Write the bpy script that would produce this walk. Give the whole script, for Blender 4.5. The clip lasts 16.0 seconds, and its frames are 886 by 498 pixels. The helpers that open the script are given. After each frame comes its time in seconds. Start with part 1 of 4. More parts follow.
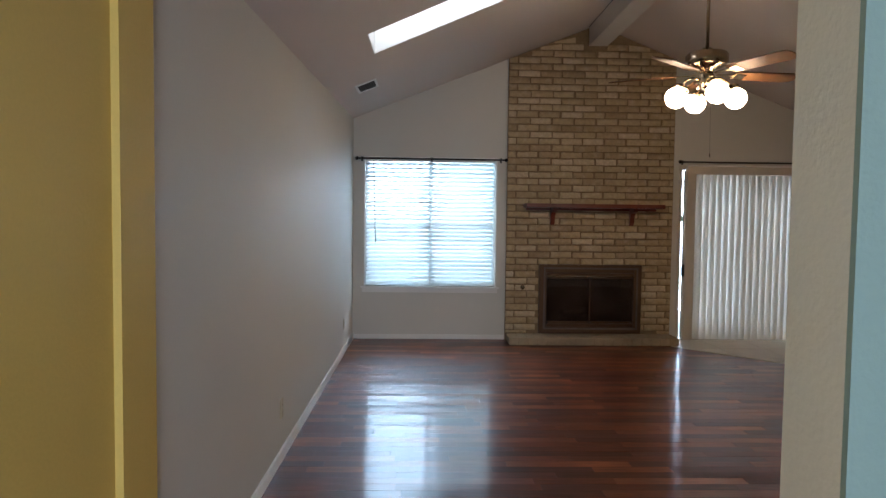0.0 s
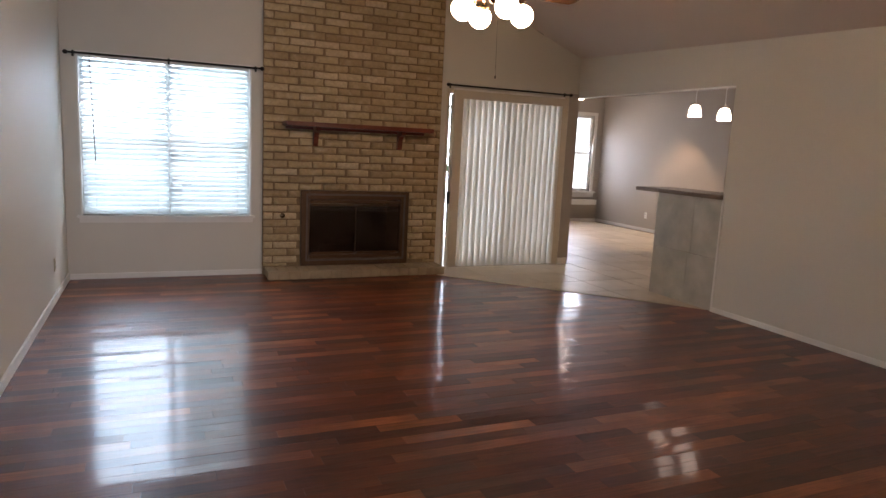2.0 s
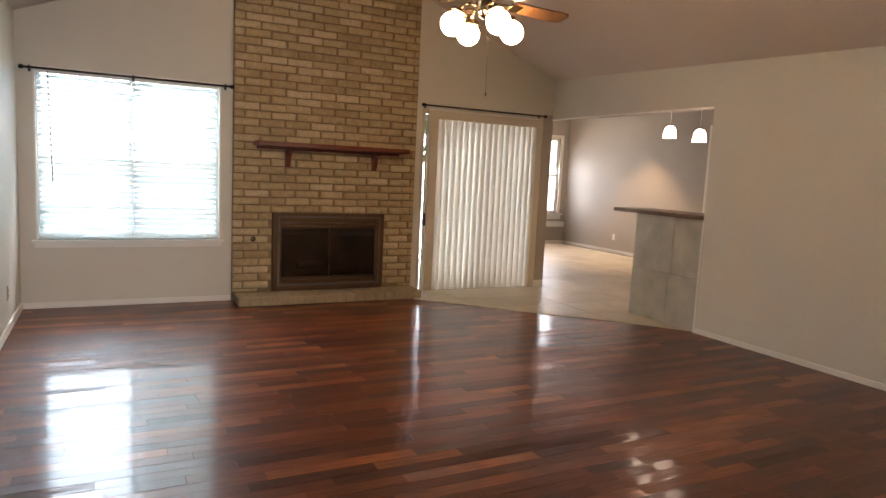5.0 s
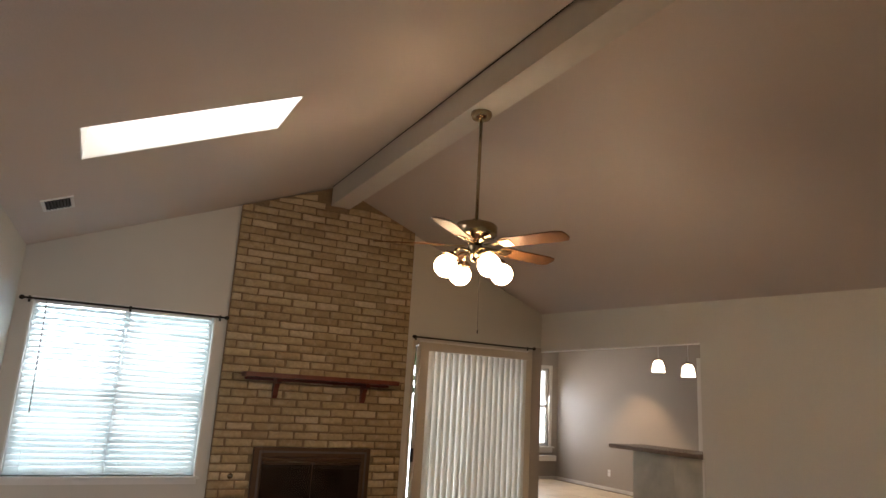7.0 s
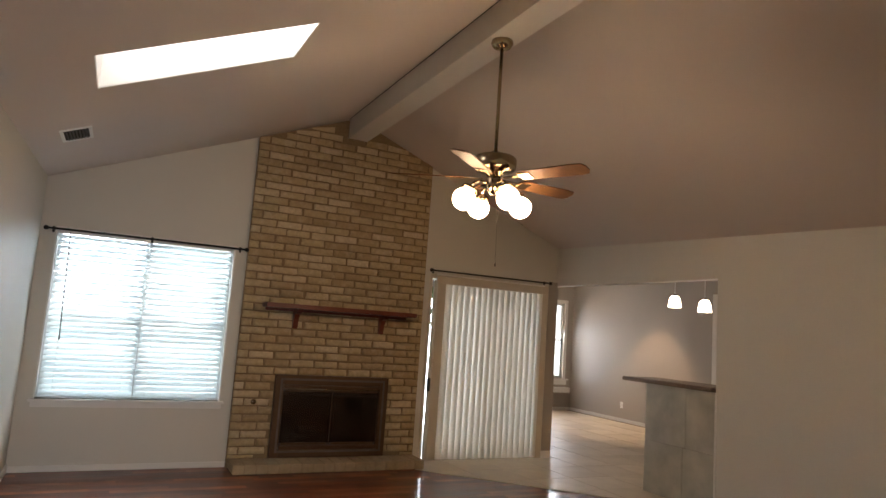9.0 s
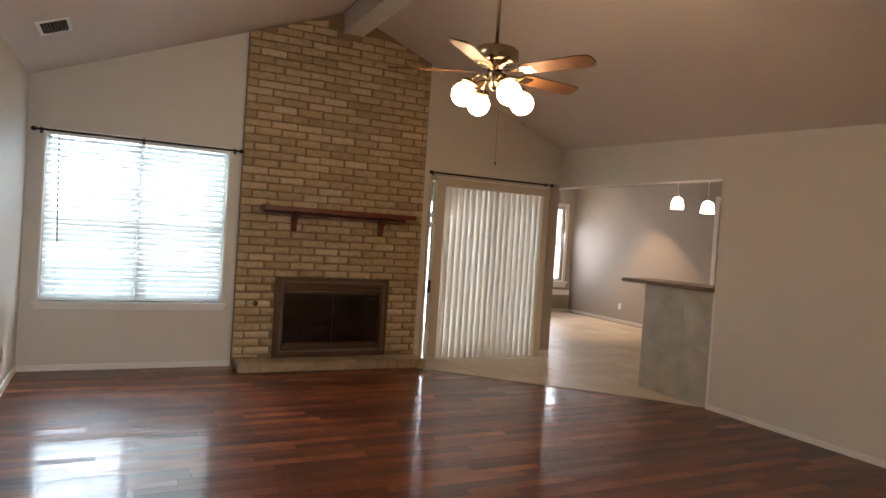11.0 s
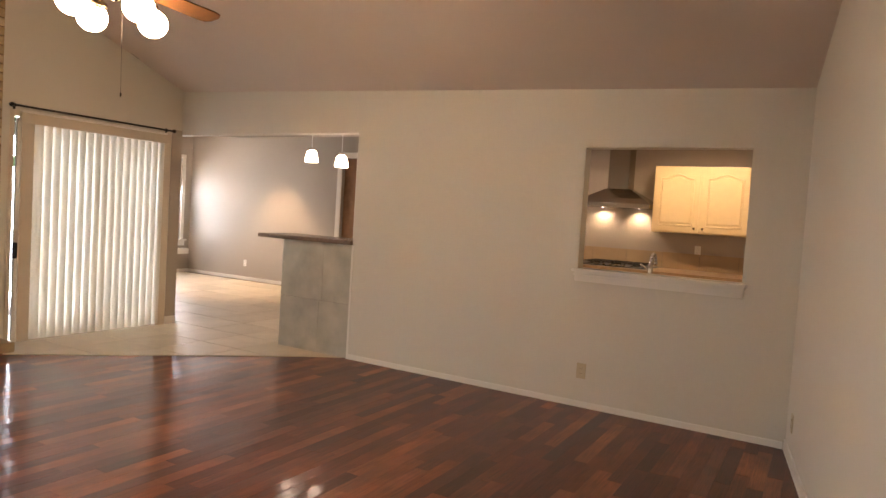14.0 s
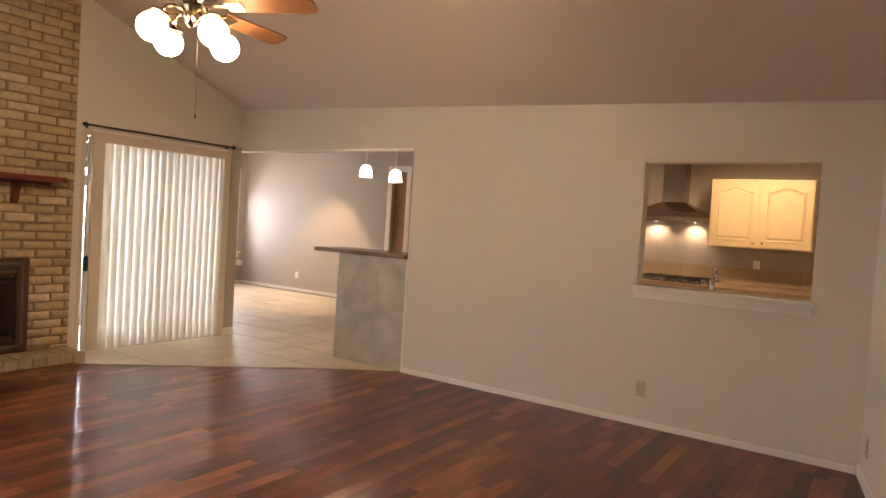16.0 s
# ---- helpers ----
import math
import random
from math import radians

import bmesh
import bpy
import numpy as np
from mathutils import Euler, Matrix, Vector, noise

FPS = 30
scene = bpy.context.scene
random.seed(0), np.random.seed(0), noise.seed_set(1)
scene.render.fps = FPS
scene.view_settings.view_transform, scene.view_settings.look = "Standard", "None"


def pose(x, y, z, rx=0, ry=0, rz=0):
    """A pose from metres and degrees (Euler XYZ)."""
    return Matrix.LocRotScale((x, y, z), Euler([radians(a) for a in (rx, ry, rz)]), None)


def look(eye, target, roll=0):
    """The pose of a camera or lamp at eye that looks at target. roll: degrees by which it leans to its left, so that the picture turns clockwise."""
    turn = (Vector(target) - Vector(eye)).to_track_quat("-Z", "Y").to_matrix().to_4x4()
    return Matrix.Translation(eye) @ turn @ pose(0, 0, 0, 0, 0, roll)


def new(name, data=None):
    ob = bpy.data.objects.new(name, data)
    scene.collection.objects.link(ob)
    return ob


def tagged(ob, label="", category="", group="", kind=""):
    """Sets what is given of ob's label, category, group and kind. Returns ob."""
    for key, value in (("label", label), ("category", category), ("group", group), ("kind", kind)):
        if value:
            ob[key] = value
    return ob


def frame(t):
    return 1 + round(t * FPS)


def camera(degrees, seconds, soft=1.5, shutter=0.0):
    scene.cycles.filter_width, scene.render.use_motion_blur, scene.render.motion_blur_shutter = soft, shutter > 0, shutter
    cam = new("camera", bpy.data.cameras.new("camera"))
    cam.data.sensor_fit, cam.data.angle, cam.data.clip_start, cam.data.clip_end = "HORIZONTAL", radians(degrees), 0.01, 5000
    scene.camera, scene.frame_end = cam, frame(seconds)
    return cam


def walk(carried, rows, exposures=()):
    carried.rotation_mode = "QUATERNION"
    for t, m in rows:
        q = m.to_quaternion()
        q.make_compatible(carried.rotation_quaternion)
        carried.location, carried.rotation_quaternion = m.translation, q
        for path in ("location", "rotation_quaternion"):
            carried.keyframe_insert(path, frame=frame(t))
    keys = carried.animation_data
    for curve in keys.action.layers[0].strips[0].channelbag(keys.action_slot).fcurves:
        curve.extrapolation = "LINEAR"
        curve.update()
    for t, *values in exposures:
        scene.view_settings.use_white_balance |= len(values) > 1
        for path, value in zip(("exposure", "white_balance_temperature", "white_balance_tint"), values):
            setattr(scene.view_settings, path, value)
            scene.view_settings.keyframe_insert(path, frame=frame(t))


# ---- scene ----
cam = camera(68.0, 16.0)
PATH = [
    (0, (0.811, -7.62, 1.42), (0.872, -5.623, 1.324), 0.7),
    (0.5, (0.788, -7.377, 1.382), (1.157, -5.415, 1.266), 0.7),
    (1, (0.797, -7.205, 1.395), (1.237, -5.265, 1.209), 1.1),
    (1.5, (0.76, -7.05, 1.413), (1.403, -5.175, 1.156), 2.6),
    (2, (0.8, -6.955, 1.422), (1.59, -5.145, 1.111), 2.8),
    (2.5, (0.855, -6.856, 1.434), (1.676, -5.082, 1.01), 2.6),
    (3, (0.864, -6.783, 1.451), (1.669, -5.06, 0.832), 2.3),
    (3.2, (0.851, -6.774, 1.453), (1.629, -5.082, 0.723), 2.1),
    (5.3, (0.667, -6.697, 1.379), (1.59, -4.927, 1.263), 2.8),
    (5.5, (0.651, -6.692, 1.385), (1.581, -4.922, 1.345), 2.8),
    (6, (0.626, -6.69, 1.403), (1.558, -4.927, 1.561), 3.0),
    (6.5, (0.641, -6.692, 1.428), (1.558, -4.945, 1.757), 3.1),
    (7, (0.654, -6.697, 1.449), (1.547, -4.963, 1.891), 3.4),
    (7.5, (0.653, -6.687, 1.453), (1.543, -4.945, 1.871), 3.7),
    (8, (0.654, -6.68, 1.441), (1.537, -4.93, 1.84), 3.8),
    (8.5, (0.653, -6.679, 1.439), (1.532, -4.914, 1.774), 4.1),
    (9, (0.653, -6.683, 1.433), (1.527, -4.901, 1.679), 4.0),
    (9.5, (0.661, -6.683, 1.422), (1.519, -4.881, 1.553), 3.6),
    (9.7, (0.671, -6.677, 1.42), (1.519, -4.867, 1.5), 3.4),
    (11.8, (0.711, -6.563, 1.393), (1.736, -4.848, 1.304), 3.1),
    (12, (0.696, -6.543, 1.391), (1.871, -4.925, 1.319), 3.1),
    (12.5, (0.652, -6.396, 1.375), (2.09, -5.007, 1.312), 2.7),
    (13, (0.691, -6.29, 1.371), (2.282, -5.082, 1.282), 3.4),
    (13.5, (0.762, -6.23, 1.366), (2.426, -5.126, 1.265), 3.6),
    (14, (0.771, -6.178, 1.365), (2.497, -5.172, 1.267), 3.6),
    (14.5, (0.76, -6.136, 1.376), (2.497, -5.145, 1.318), 3.4),
    (15, (0.734, -6.111, 1.388), (2.452, -5.088, 1.328), 3.4),
    (15.5, (0.711, -6.106, 1.382), (2.404, -5.042, 1.321), 3.4),
    (16, (0.7, -6.096, 1.392), (2.356, -4.978, 1.319), 3.6),
]
EXPOSURES = [(0.0, 0.2, 5200, 10), (1.0, 0.07, 5450, 12), (1.5, 0.12, 5550, 15), (3.0, 0.93, 6300, 22), (5.5, 0.73, 6250, 14), (7.0, 0.3, 6150, 13), (9.5, 0.28, 6150, 14), (12.5, 0.96, 6350, 17), (14.0, 1.27, 6400, 17), (16.0, 1.27, 6400, 17)]
walk(cam, [(t, look(eye, target, roll)) for t, eye, target, roll in PATH], EXPOSURES)

# ---- world, sun and window light ----
world = bpy.data.worlds.new("world")
scene.world = world
world.use_nodes = True
_sky = world.node_tree.nodes.new("ShaderNodeTexSky")
_sky.sky_type, _sky.sun_disc = "NISHITA", False
_sky.sun_elevation, _sky.sun_rotation = radians(54.6), radians(40)
_bg = world.node_tree.nodes["Background"]
_bg.inputs["Strength"].default_value = 0.15
world.node_tree.links.new(_sky.outputs[0], _bg.inputs["Color"])
_sun = new("sun", bpy.data.lights.new("sun", "SUN"))
_sun.data.energy, _sun.data.angle, _sun.data.color = 4.5, radians(0.6), (1.0, 0.95, 0.87)
_sun.matrix_world = look((0, 0, 20), (-9.1, -10.9, 0))


def daylight(name, eye, target, w, h, power, color):
    lamp = new(name, bpy.data.lights.new(name, "AREA"))
    lamp.data.shape, lamp.data.size, lamp.data.size_y = "RECTANGLE", w, h
    lamp.data.energy, lamp.data.color = power, color
    lamp.matrix_world = look(eye, target)
    return lamp


COOL = (0.80, 0.92, 1.0)
daylight("window_daylight", (0.895, 0.30, 1.36), (0.895, -1, 1.36), 1.75, 1.6, 7, COOL)
daylight("sliding_door_daylight", (4.62, 0.014, 1.1), (4.62, -1, 1.1), 1.24, 1.70, 3.8, (0.95, 0.97, 1.0))
daylight("nook_daylight", (8.80, 4.62, 1.18), (8.84, 3.5, 0.72), 0.40, 1.10, 16, (0.92, 0.96, 1.0))
# unseen lamp added in the hall's end opening to brighten jamb and yellow wall
daylight("entrance_fill_daylight", (0.85, -9.45, 1.3), (0.95, -7, 1.3), 1.0, 1.9, 54, (0.97, 0.98, 0.98))


# ---- materials ----
def material(name, color, rough=0.5, metal=0.0, vary=0.06, grain=40.0, bump=0.0, blotch=1.5, spec=0.5):
    """Principled surface with fine grain and broad blotches, and a fine relief."""
    m = bpy.data.materials.new(name)
    m.use_nodes = True
    nt = m.node_tree
    b = nt.nodes["Principled BSDF"]
    b.inputs["Roughness"].default_value, b.inputs["Metallic"].default_value = rough, metal
    b.inputs["Specular IOR Level"].default_value = spec
    co = nt.nodes.new("ShaderNodeTexCoord")
    n1 = nt.nodes.new("ShaderNodeTexNoise")
    n1.inputs["Scale"].default_value, n1.inputs["Detail"].default_value = grain, 4
    n2 = nt.nodes.new("ShaderNodeTexNoise")
    n2.inputs["Scale"].default_value, n2.inputs["Detail"].default_value = blotch, 3
    for n in (n1, n2):
        nt.links.new(co.outputs["Object"], n.inputs["Vector"])
    add = nt.nodes.new("ShaderNodeMath")
    add.operation = "ADD"
    nt.links.new(n1.outputs["Fac"], add.inputs[0])
    nt.links.new(n2.outputs["Fac"], add.inputs[1])
    ramp = nt.nodes.new("ShaderNodeMapRange")
    ramp.inputs["From Min"].default_value, ramp.inputs["From Max"].default_value = 0.6, 1.4
    ramp.inputs["To Min"].default_value, ramp.inputs["To Max"].default_value = 1 - vary, 1 + vary
    nt.links.new(add.outputs[0], ramp.inputs["Value"])
    mul = nt.nodes.new("ShaderNodeMix")
    mul.data_type, mul.blend_type = "RGBA", "MULTIPLY"
    mul.inputs["Factor"].default_value = 1
    mul.inputs[6].default_value = (*color, 1)
    nt.links.new(ramp.outputs[0], mul.inputs[7])
    nt.links.new(mul.outputs[2], b.inputs["Base Color"])
    if bump:
        bp = nt.nodes.new("ShaderNodeBump")
        bp.inputs["Strength"].default_value, bp.inputs["Distance"].default_value = bump, 0.004
        nt.links.new(n1.outputs["Fac"], bp.inputs["Height"])
        nt.links.new(bp.outputs[0], b.inputs["Normal"])
    return m


def pieces_material(name, colors, rough, grain, vary=0.12, bump=0.2, island=False, stretch=(1, 1, 1), coat=0.0, wobble=0.0):
    """Pieces (planks, bricks, tiles), each with its own tone, streaks or specks, and relief."""
    m = material(name, (1, 1, 1), rough, 0, vary, grain, bump, 3.0)
    nt = m.node_tree
    b = nt.nodes["Principled BSDF"]
    if island:
        src = nt.nodes.new("ShaderNodeNewGeometry").outputs["Random Per Island"]
    else:
        src = nt.nodes.new("ShaderNodeObjectInfo").outputs["Random"]
    r = nt.nodes.new("ShaderNodeValToRGB")
    r.color_ramp.interpolation = "LINEAR"
    els = r.color_ramp.elements
    for i, c in enumerate(colors):
        pos = i / (len(colors) - 1)
        e = els[i] if i < 1 else (els[-1] if i == len(colors) - 1 else els.new(pos))
        e.position, e.color = pos, (*c, 1)
    nt.links.new(src, r.inputs[0])
    mul = [n for n in nt.nodes if n.bl_idname == "ShaderNodeMix"][0]
    nt.links.new(r.outputs[0], mul.inputs[6])
    co = [n for n in nt.nodes if n.bl_idname == "ShaderNodeTexCoord"][0]
    noises = [n for n in nt.nodes if n.bl_idname == "ShaderNodeTexNoise"]
    mp = nt.nodes.new("ShaderNodeMapping")
    mp.inputs["Scale"].default_value = stretch
    off = nt.nodes.new("ShaderNodeMath")
    off.operation = "MULTIPLY"
    off.inputs[1].default_value = 37.0
    nt.links.new(src, off.inputs[0])
    nt.links.new(co.outputs["Object"], mp.inputs["Vector"])
    nt.links.new(off.outputs[0], mp.inputs["Location"])
    nt.links.new(mp.outputs[0], noises[0].inputs["Vector"])
    if coat:
        b.inputs["Specular IOR Level"].default_value = 0.2
        b.inputs["Coat Weight"].default_value, b.inputs["Coat Roughness"].default_value = coat, 0.11
    if wobble:
        n3 = nt.nodes.new("ShaderNodeTexNoise")
        n3.inputs["Scale"].default_value, n3.inputs["Detail"].default_value = 4.0, 3
        mp3 = nt.nodes.new("ShaderNodeMapping")
        mp3.inputs["Scale"].default_value = (1.0, 7.0, 1.0)
        nt.links.new(co.outputs["Object"], mp3.inputs["Vector"])
        nt.links.new(off.outputs[0], mp3.inputs["Location"])
        nt.links.new(mp3.outputs[0], n3.inputs["Vector"])
        bp = nt.nodes.new("ShaderNodeBump")
        bp.inputs["Strength"].default_value, bp.inputs["Distance"].default_value = wobble, 0.004
        nt.links.new(n3.outputs["Fac"], bp.inputs["Height"])
        # each plank lies a trifle askew, as cupped boards do
        lean = nt.nodes.new("ShaderNodeMapRange")
        lean.inputs["To Min"].default_value, lean.inputs["To Max"].default_value = -0.034, 0.034
        frac = nt.nodes.new("ShaderNodeMath")
        frac.operation = "FRACT"
        nt.links.new(off.outputs[0], frac.inputs[0])
        nt.links.new(frac.outputs[0], lean.inputs["Value"])
        vec = nt.nodes.new("ShaderNodeCombineXYZ")
        nt.links.new(lean.outputs[0], vec.inputs["Y"])
        geo = nt.nodes.new("ShaderNodeNewGeometry")
        plus = nt.nodes.new("ShaderNodeVectorMath")
        plus.operation = "ADD"
        nt.links.new(geo.outputs["Normal"], plus.inputs[0])
        nt.links.new(vec.outputs[0], plus.inputs[1])
        unit = nt.nodes.new("ShaderNodeVectorMath")
        unit.operation = "NORMALIZE"
        nt.links.new(plus.outputs[0], unit.inputs[0])
        nt.links.new(unit.outputs[0], bp.inputs["Normal"])
        old = [n for n in nt.nodes if n.bl_idname == "ShaderNodeBump" and n != bp]
        if old:
            nt.links.new(bp.outputs[0], old[0].inputs["Normal"])
        nt.links.new(bp.outputs[0], b.inputs["Coat Normal"])
    return m


def glow(name, color, strength):
    m = bpy.data.materials.new(name)
    m.use_nodes = True
    b = m.node_tree.nodes["Principled BSDF"]
    b.inputs["Base Color"].default_value = (0.9, 0.88, 0.84, 1)
    b.inputs["Emission Color"].default_value = (*color, 1)
    b.inputs["Emission Strength"].default_value = strength
    return m


def sheer(name, color, through_part, rough=0.45):
    """Thin plastic or cloth that lets part of the light through."""
    m = material(name, color, rough, 0, 0.03, 30, 0.0)
    nt = m.node_tree
    tr = nt.nodes.new("ShaderNodeBsdfTranslucent")
    tr.inputs["Color"].default_value = (*color, 1)
    mix = nt.nodes.new("ShaderNodeMixShader")
    mix.inputs[0].default_value = through_part
    nt.links.new(nt.nodes["Principled BSDF"].outputs[0], mix.inputs[1])
    nt.links.new(tr.outputs[0], mix.inputs[2])
    nt.links.new(mix.outputs[0], nt.nodes["Material Output"].inputs["Surface"])
    return m


def clear_glass(name, tint=(1, 1, 1)):
    m = bpy.data.materials.new(name)
    m.use_nodes = True
    nt = m.node_tree
    t = nt.nodes.new("ShaderNodeBsdfTransparent")
    t.inputs["Color"].default_value = (*tint, 1)
    g = nt.nodes.new("ShaderNodeBsdfGlossy")
    g.inputs["Roughness"].default_value = 0.02
    f = nt.nodes.new("ShaderNodeFresnel")
    mix = nt.nodes.new("ShaderNodeMixShader")
    nt.links.new(f.outputs[0], mix.inputs[0])
    nt.links.new(t.outputs[0], mix.inputs[1])
    nt.links.new(g.outputs[0], mix.inputs[2])
    nt.links.new(mix.outputs[0], nt.nodes["Material Output"].inputs["Surface"])
    return m


def lime_wash(m, color, scale=11.0, most=0.32):
    """Pale mortar smears left in patches on rough masonry."""
    nt = m.node_tree
    b = nt.nodes["Principled BSDF"]
    src = b.inputs["Base Color"].links[0].from_socket
    co = nt.nodes.new("ShaderNodeTexCoord")
    info = nt.nodes.new("ShaderNodeObjectInfo")
    shift = nt.nodes.new("ShaderNodeVectorMath")
    shift.operation = "MULTIPLY_ADD"
    shift.inputs[1].default_value, shift.inputs[2].default_value = (1, 1, 1), (0, 0, 0)
    nt.links.new(co.outputs["Object"], shift.inputs[0])
    nt.links.new(info.outputs["Location"], shift.inputs[2])
    n = nt.nodes.new("ShaderNodeTexNoise")
    n.inputs["Scale"].default_value, n.inputs["Detail"].default_value, n.inputs["Roughness"].default_value = scale, 6, 0.7
    nt.links.new(shift.outputs[0], n.inputs["Vector"])
    fac = nt.nodes.new("ShaderNodeMapRange")
    fac.inputs["From Min"].default_value, fac.inputs["From Max"].default_value = 0.50, 0.70
    fac.inputs["To Max"].default_value = most
    nt.links.new(n.outputs["Fac"], fac.inputs["Value"])
    mix = nt.nodes.new("ShaderNodeMix")
    mix.data_type = "RGBA"
    mix.inputs[7].default_value = (*color, 1)
    nt.links.new(fac.outputs[0], mix.inputs["Factor"])
    nt.links.new(src, mix.inputs[6])
    nt.links.new(mix.outputs[2], b.inputs["Base Color"])


WALL = material("beige_wall_paint", (0.635, 0.61, 0.548), 0.55, 0, 0.03, 90, 0.25, 0.8)
# south wall only: a touch paler and warmer than WALL
CREAM = material("cream_wall_tone", (0.655, 0.625, 0.555), 0.55, 0, 0.03, 90, 0.25, 0.8)
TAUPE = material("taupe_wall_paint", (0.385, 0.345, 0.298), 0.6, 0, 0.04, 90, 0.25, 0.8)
YELLOW = material("yellow_wall_paint", (0.67, 0.48, 0.11), 0.55, 0, 0.04, 90, 0.25, 0.8)
TEAL = material("pale_teal_wall_paint", (0.23, 0.305, 0.275), 0.55, 0, 0.03, 90, 0.3, 0.8)
CEIL = material("ceiling_paint", (0.635, 0.557, 0.508), 0.8, 0, 0.03, 130, 0.5, 0.7)
TRIM = material("white_trim_paint", (0.78, 0.76, 0.72), 0.35, 0, 0.03, 20, 0.03)
BEAM = material("beam_paint", (0.62, 0.58, 0.53), 0.5, 0, 0.04, 12, 0.15)
WOOD = pieces_material("jatoba_planks", ((0.0438, 0.0084, 0.0035), (0.0718, 0.0147, 0.0054), (0.0998, 0.0224, 0.0068), (0.1317, 0.0329, 0.0099), (0.2145, 0.0666, 0.0214)), 0.42, 6, 0.74, 0.08, False, (0.9, 34, 1), 0.50, 0.36)
WOODREST = pieces_material("jatoba_planks_joined", ((0.0438, 0.0084, 0.0035), (0.0718, 0.0147, 0.0054), (0.0998, 0.0224, 0.0068), (0.1317, 0.0329, 0.0099), (0.2145, 0.0666, 0.0214)), 0.42, 6, 0.74, 0.08, True, (0.9, 34, 1), 0.50, 0.36)
JOINT = material("floor_joint", (0.045, 0.014, 0.008), 0.6)
TILE = pieces_material("cream_floor_tile", ((0.47, 0.395, 0.285), (0.53, 0.45, 0.33), (0.57, 0.49, 0.37)), 0.42, 7, 0.12, 0.05)
GROUT = material("tile_grout", (0.23, 0.195, 0.15), 0.9, 0, 0.1, 60, 0.3)
WALLTILE = pieces_material("grey_beige_wall_tile", ((0.40, 0.385, 0.33), (0.45, 0.435, 0.375)), 0.35, 4.5, 0.30, 0.08)
lime_wash(WALLTILE, (0.52, 0.49, 0.42), 3.2, 0.45)
BRICK = pieces_material("tan_brick", ((0.36, 0.262, 0.135), (0.42, 0.315, 0.17), (0.46, 0.35, 0.19), (0.49, 0.385, 0.22), (0.57, 0.46, 0.29)), 0.85, 34, 0.24, 0.8)
lime_wash(BRICK, (0.66, 0.57, 0.44))
MORTAR = material("brick_mortar", (0.25, 0.178, 0.10), 0.95, 0, 0.2, 40, 1.0)
MANTEL = material("red_stained_wood", (0.13, 0.026, 0.012), 0.35, 0, 0.3, 14, 0.15)
BRASS = material("aged_brass", (0.36, 0.29, 0.19), 0.22, 1.0, 0.1, 20)
BRONZE = material("bronze_fire_frame", (0.115, 0.068, 0.038), 0.40, 0.7, 0.15, 25, 0.1)
SOOT = material("sooty_firebox", (0.13, 0.105, 0.088), 0.9, 0, 0.3, 12, 0.4)
IRON = material("dark_iron", (0.03, 0.027, 0.025), 0.45, 0.6, 0.1, 30)
VINYL = sheer("blind_vinyl", (0.85, 0.89, 0.89), 0.44)
PLASTIC = material("ivory_plastic", (0.50, 0.43, 0.29), 0.4, 0, 0.03, 20)
WAND = material("smoky_clear_plastic", (0.30, 0.30, 0.28), 0.2, 0, 0.02, 20)
WHITEPL = material("white_plastic", (0.80, 0.80, 0.78), 0.4, 0, 0.03, 20)
BAR = material("brown_stone_counter", (0.185, 0.138, 0.108), 0.25, 0, 0.4, 60, 0.02)
GLASS = clear_glass("window_glass")
SMOKED = clear_glass("smoked_fire_glass", (0.42, 0.37, 0.33))
# a thin brown film over the fire glass, thicker in patches
_nt = SMOKED.node_tree
_film = _nt.nodes.new("ShaderNodeBsdfDiffuse")
_film.inputs["Color"].default_value = (0.13, 0.09, 0.065, 1)
_dn = _nt.nodes.new("ShaderNodeTexNoise")
_dn.inputs["Scale"].default_value, _dn.inputs["Detail"].default_value = 5.0, 4
_dc = _nt.nodes.new("ShaderNodeTexCoord")
_nt.links.new(_dc.outputs["Object"], _dn.inputs["Vector"])
_dr = _nt.nodes.new("ShaderNodeMapRange")
_dr.inputs["From Min"].default_value, _dr.inputs["From Max"].default_value = 0.35, 0.75
_dr.inputs["To Min"].default_value, _dr.inputs["To Max"].default_value = 0.02, 0.30
_nt.links.new(_dn.outputs["Fac"], _dr.inputs["Value"])
_dm = _nt.nodes.new("ShaderNodeMixShader")
_old = _nt.nodes["Material Output"].inputs["Surface"].links[0].from_socket
_nt.links.new(_dr.outputs[0], _dm.inputs[0])
_nt.links.new(_old, _dm.inputs[1])
_nt.links.new(_film.outputs[0], _dm.inputs[2])
_nt.links.new(_dm.outputs[0], _nt.nodes["Material Output"].inputs["Surface"])
STEEL = material("brushed_steel", (0.37, 0.335, 0.285), 0.22, 1.0, 0.08, 60)
CHROME = material("polished_chrome", (0.7, 0.7, 0.7), 0.12, 1.0, 0.02, 10)
CABINET = material("cream_cabinet_paint", (0.76, 0.62, 0.36), 0.42, 0, 0.04, 15, 0.03)
SKYGLOW = glow("sky_light", (1.0, 0.97, 0.90), 3.6)
SKYGLOW2 = glow("sky_light_cool", (0.80, 0.93, 1.0), 17.0)
SKYGLOW3 = glow("patio_light", (0.90, 0.96, 1.0), 9.0)
GARDENGLOW = glow("garden_light", (0.66, 0.86, 0.90), 1.7)
_n = GARDENGLOW.node_tree.nodes.new("ShaderNodeTexNoise")
_n.inputs["Scale"].default_value, _n.inputs["Detail"].default_value = 3.0, 5
_r = GARDENGLOW.node_tree.nodes.new("ShaderNodeValToRGB")
_r.color_ramp.elements[0].position, _r.color_ramp.elements[0].color = 0.35, (0.42, 0.60, 0.52, 1)
_r.color_ramp.elements[1].position, _r.color_ramp.elements[1].color = 0.65, (0.85, 0.98, 1.0, 1)
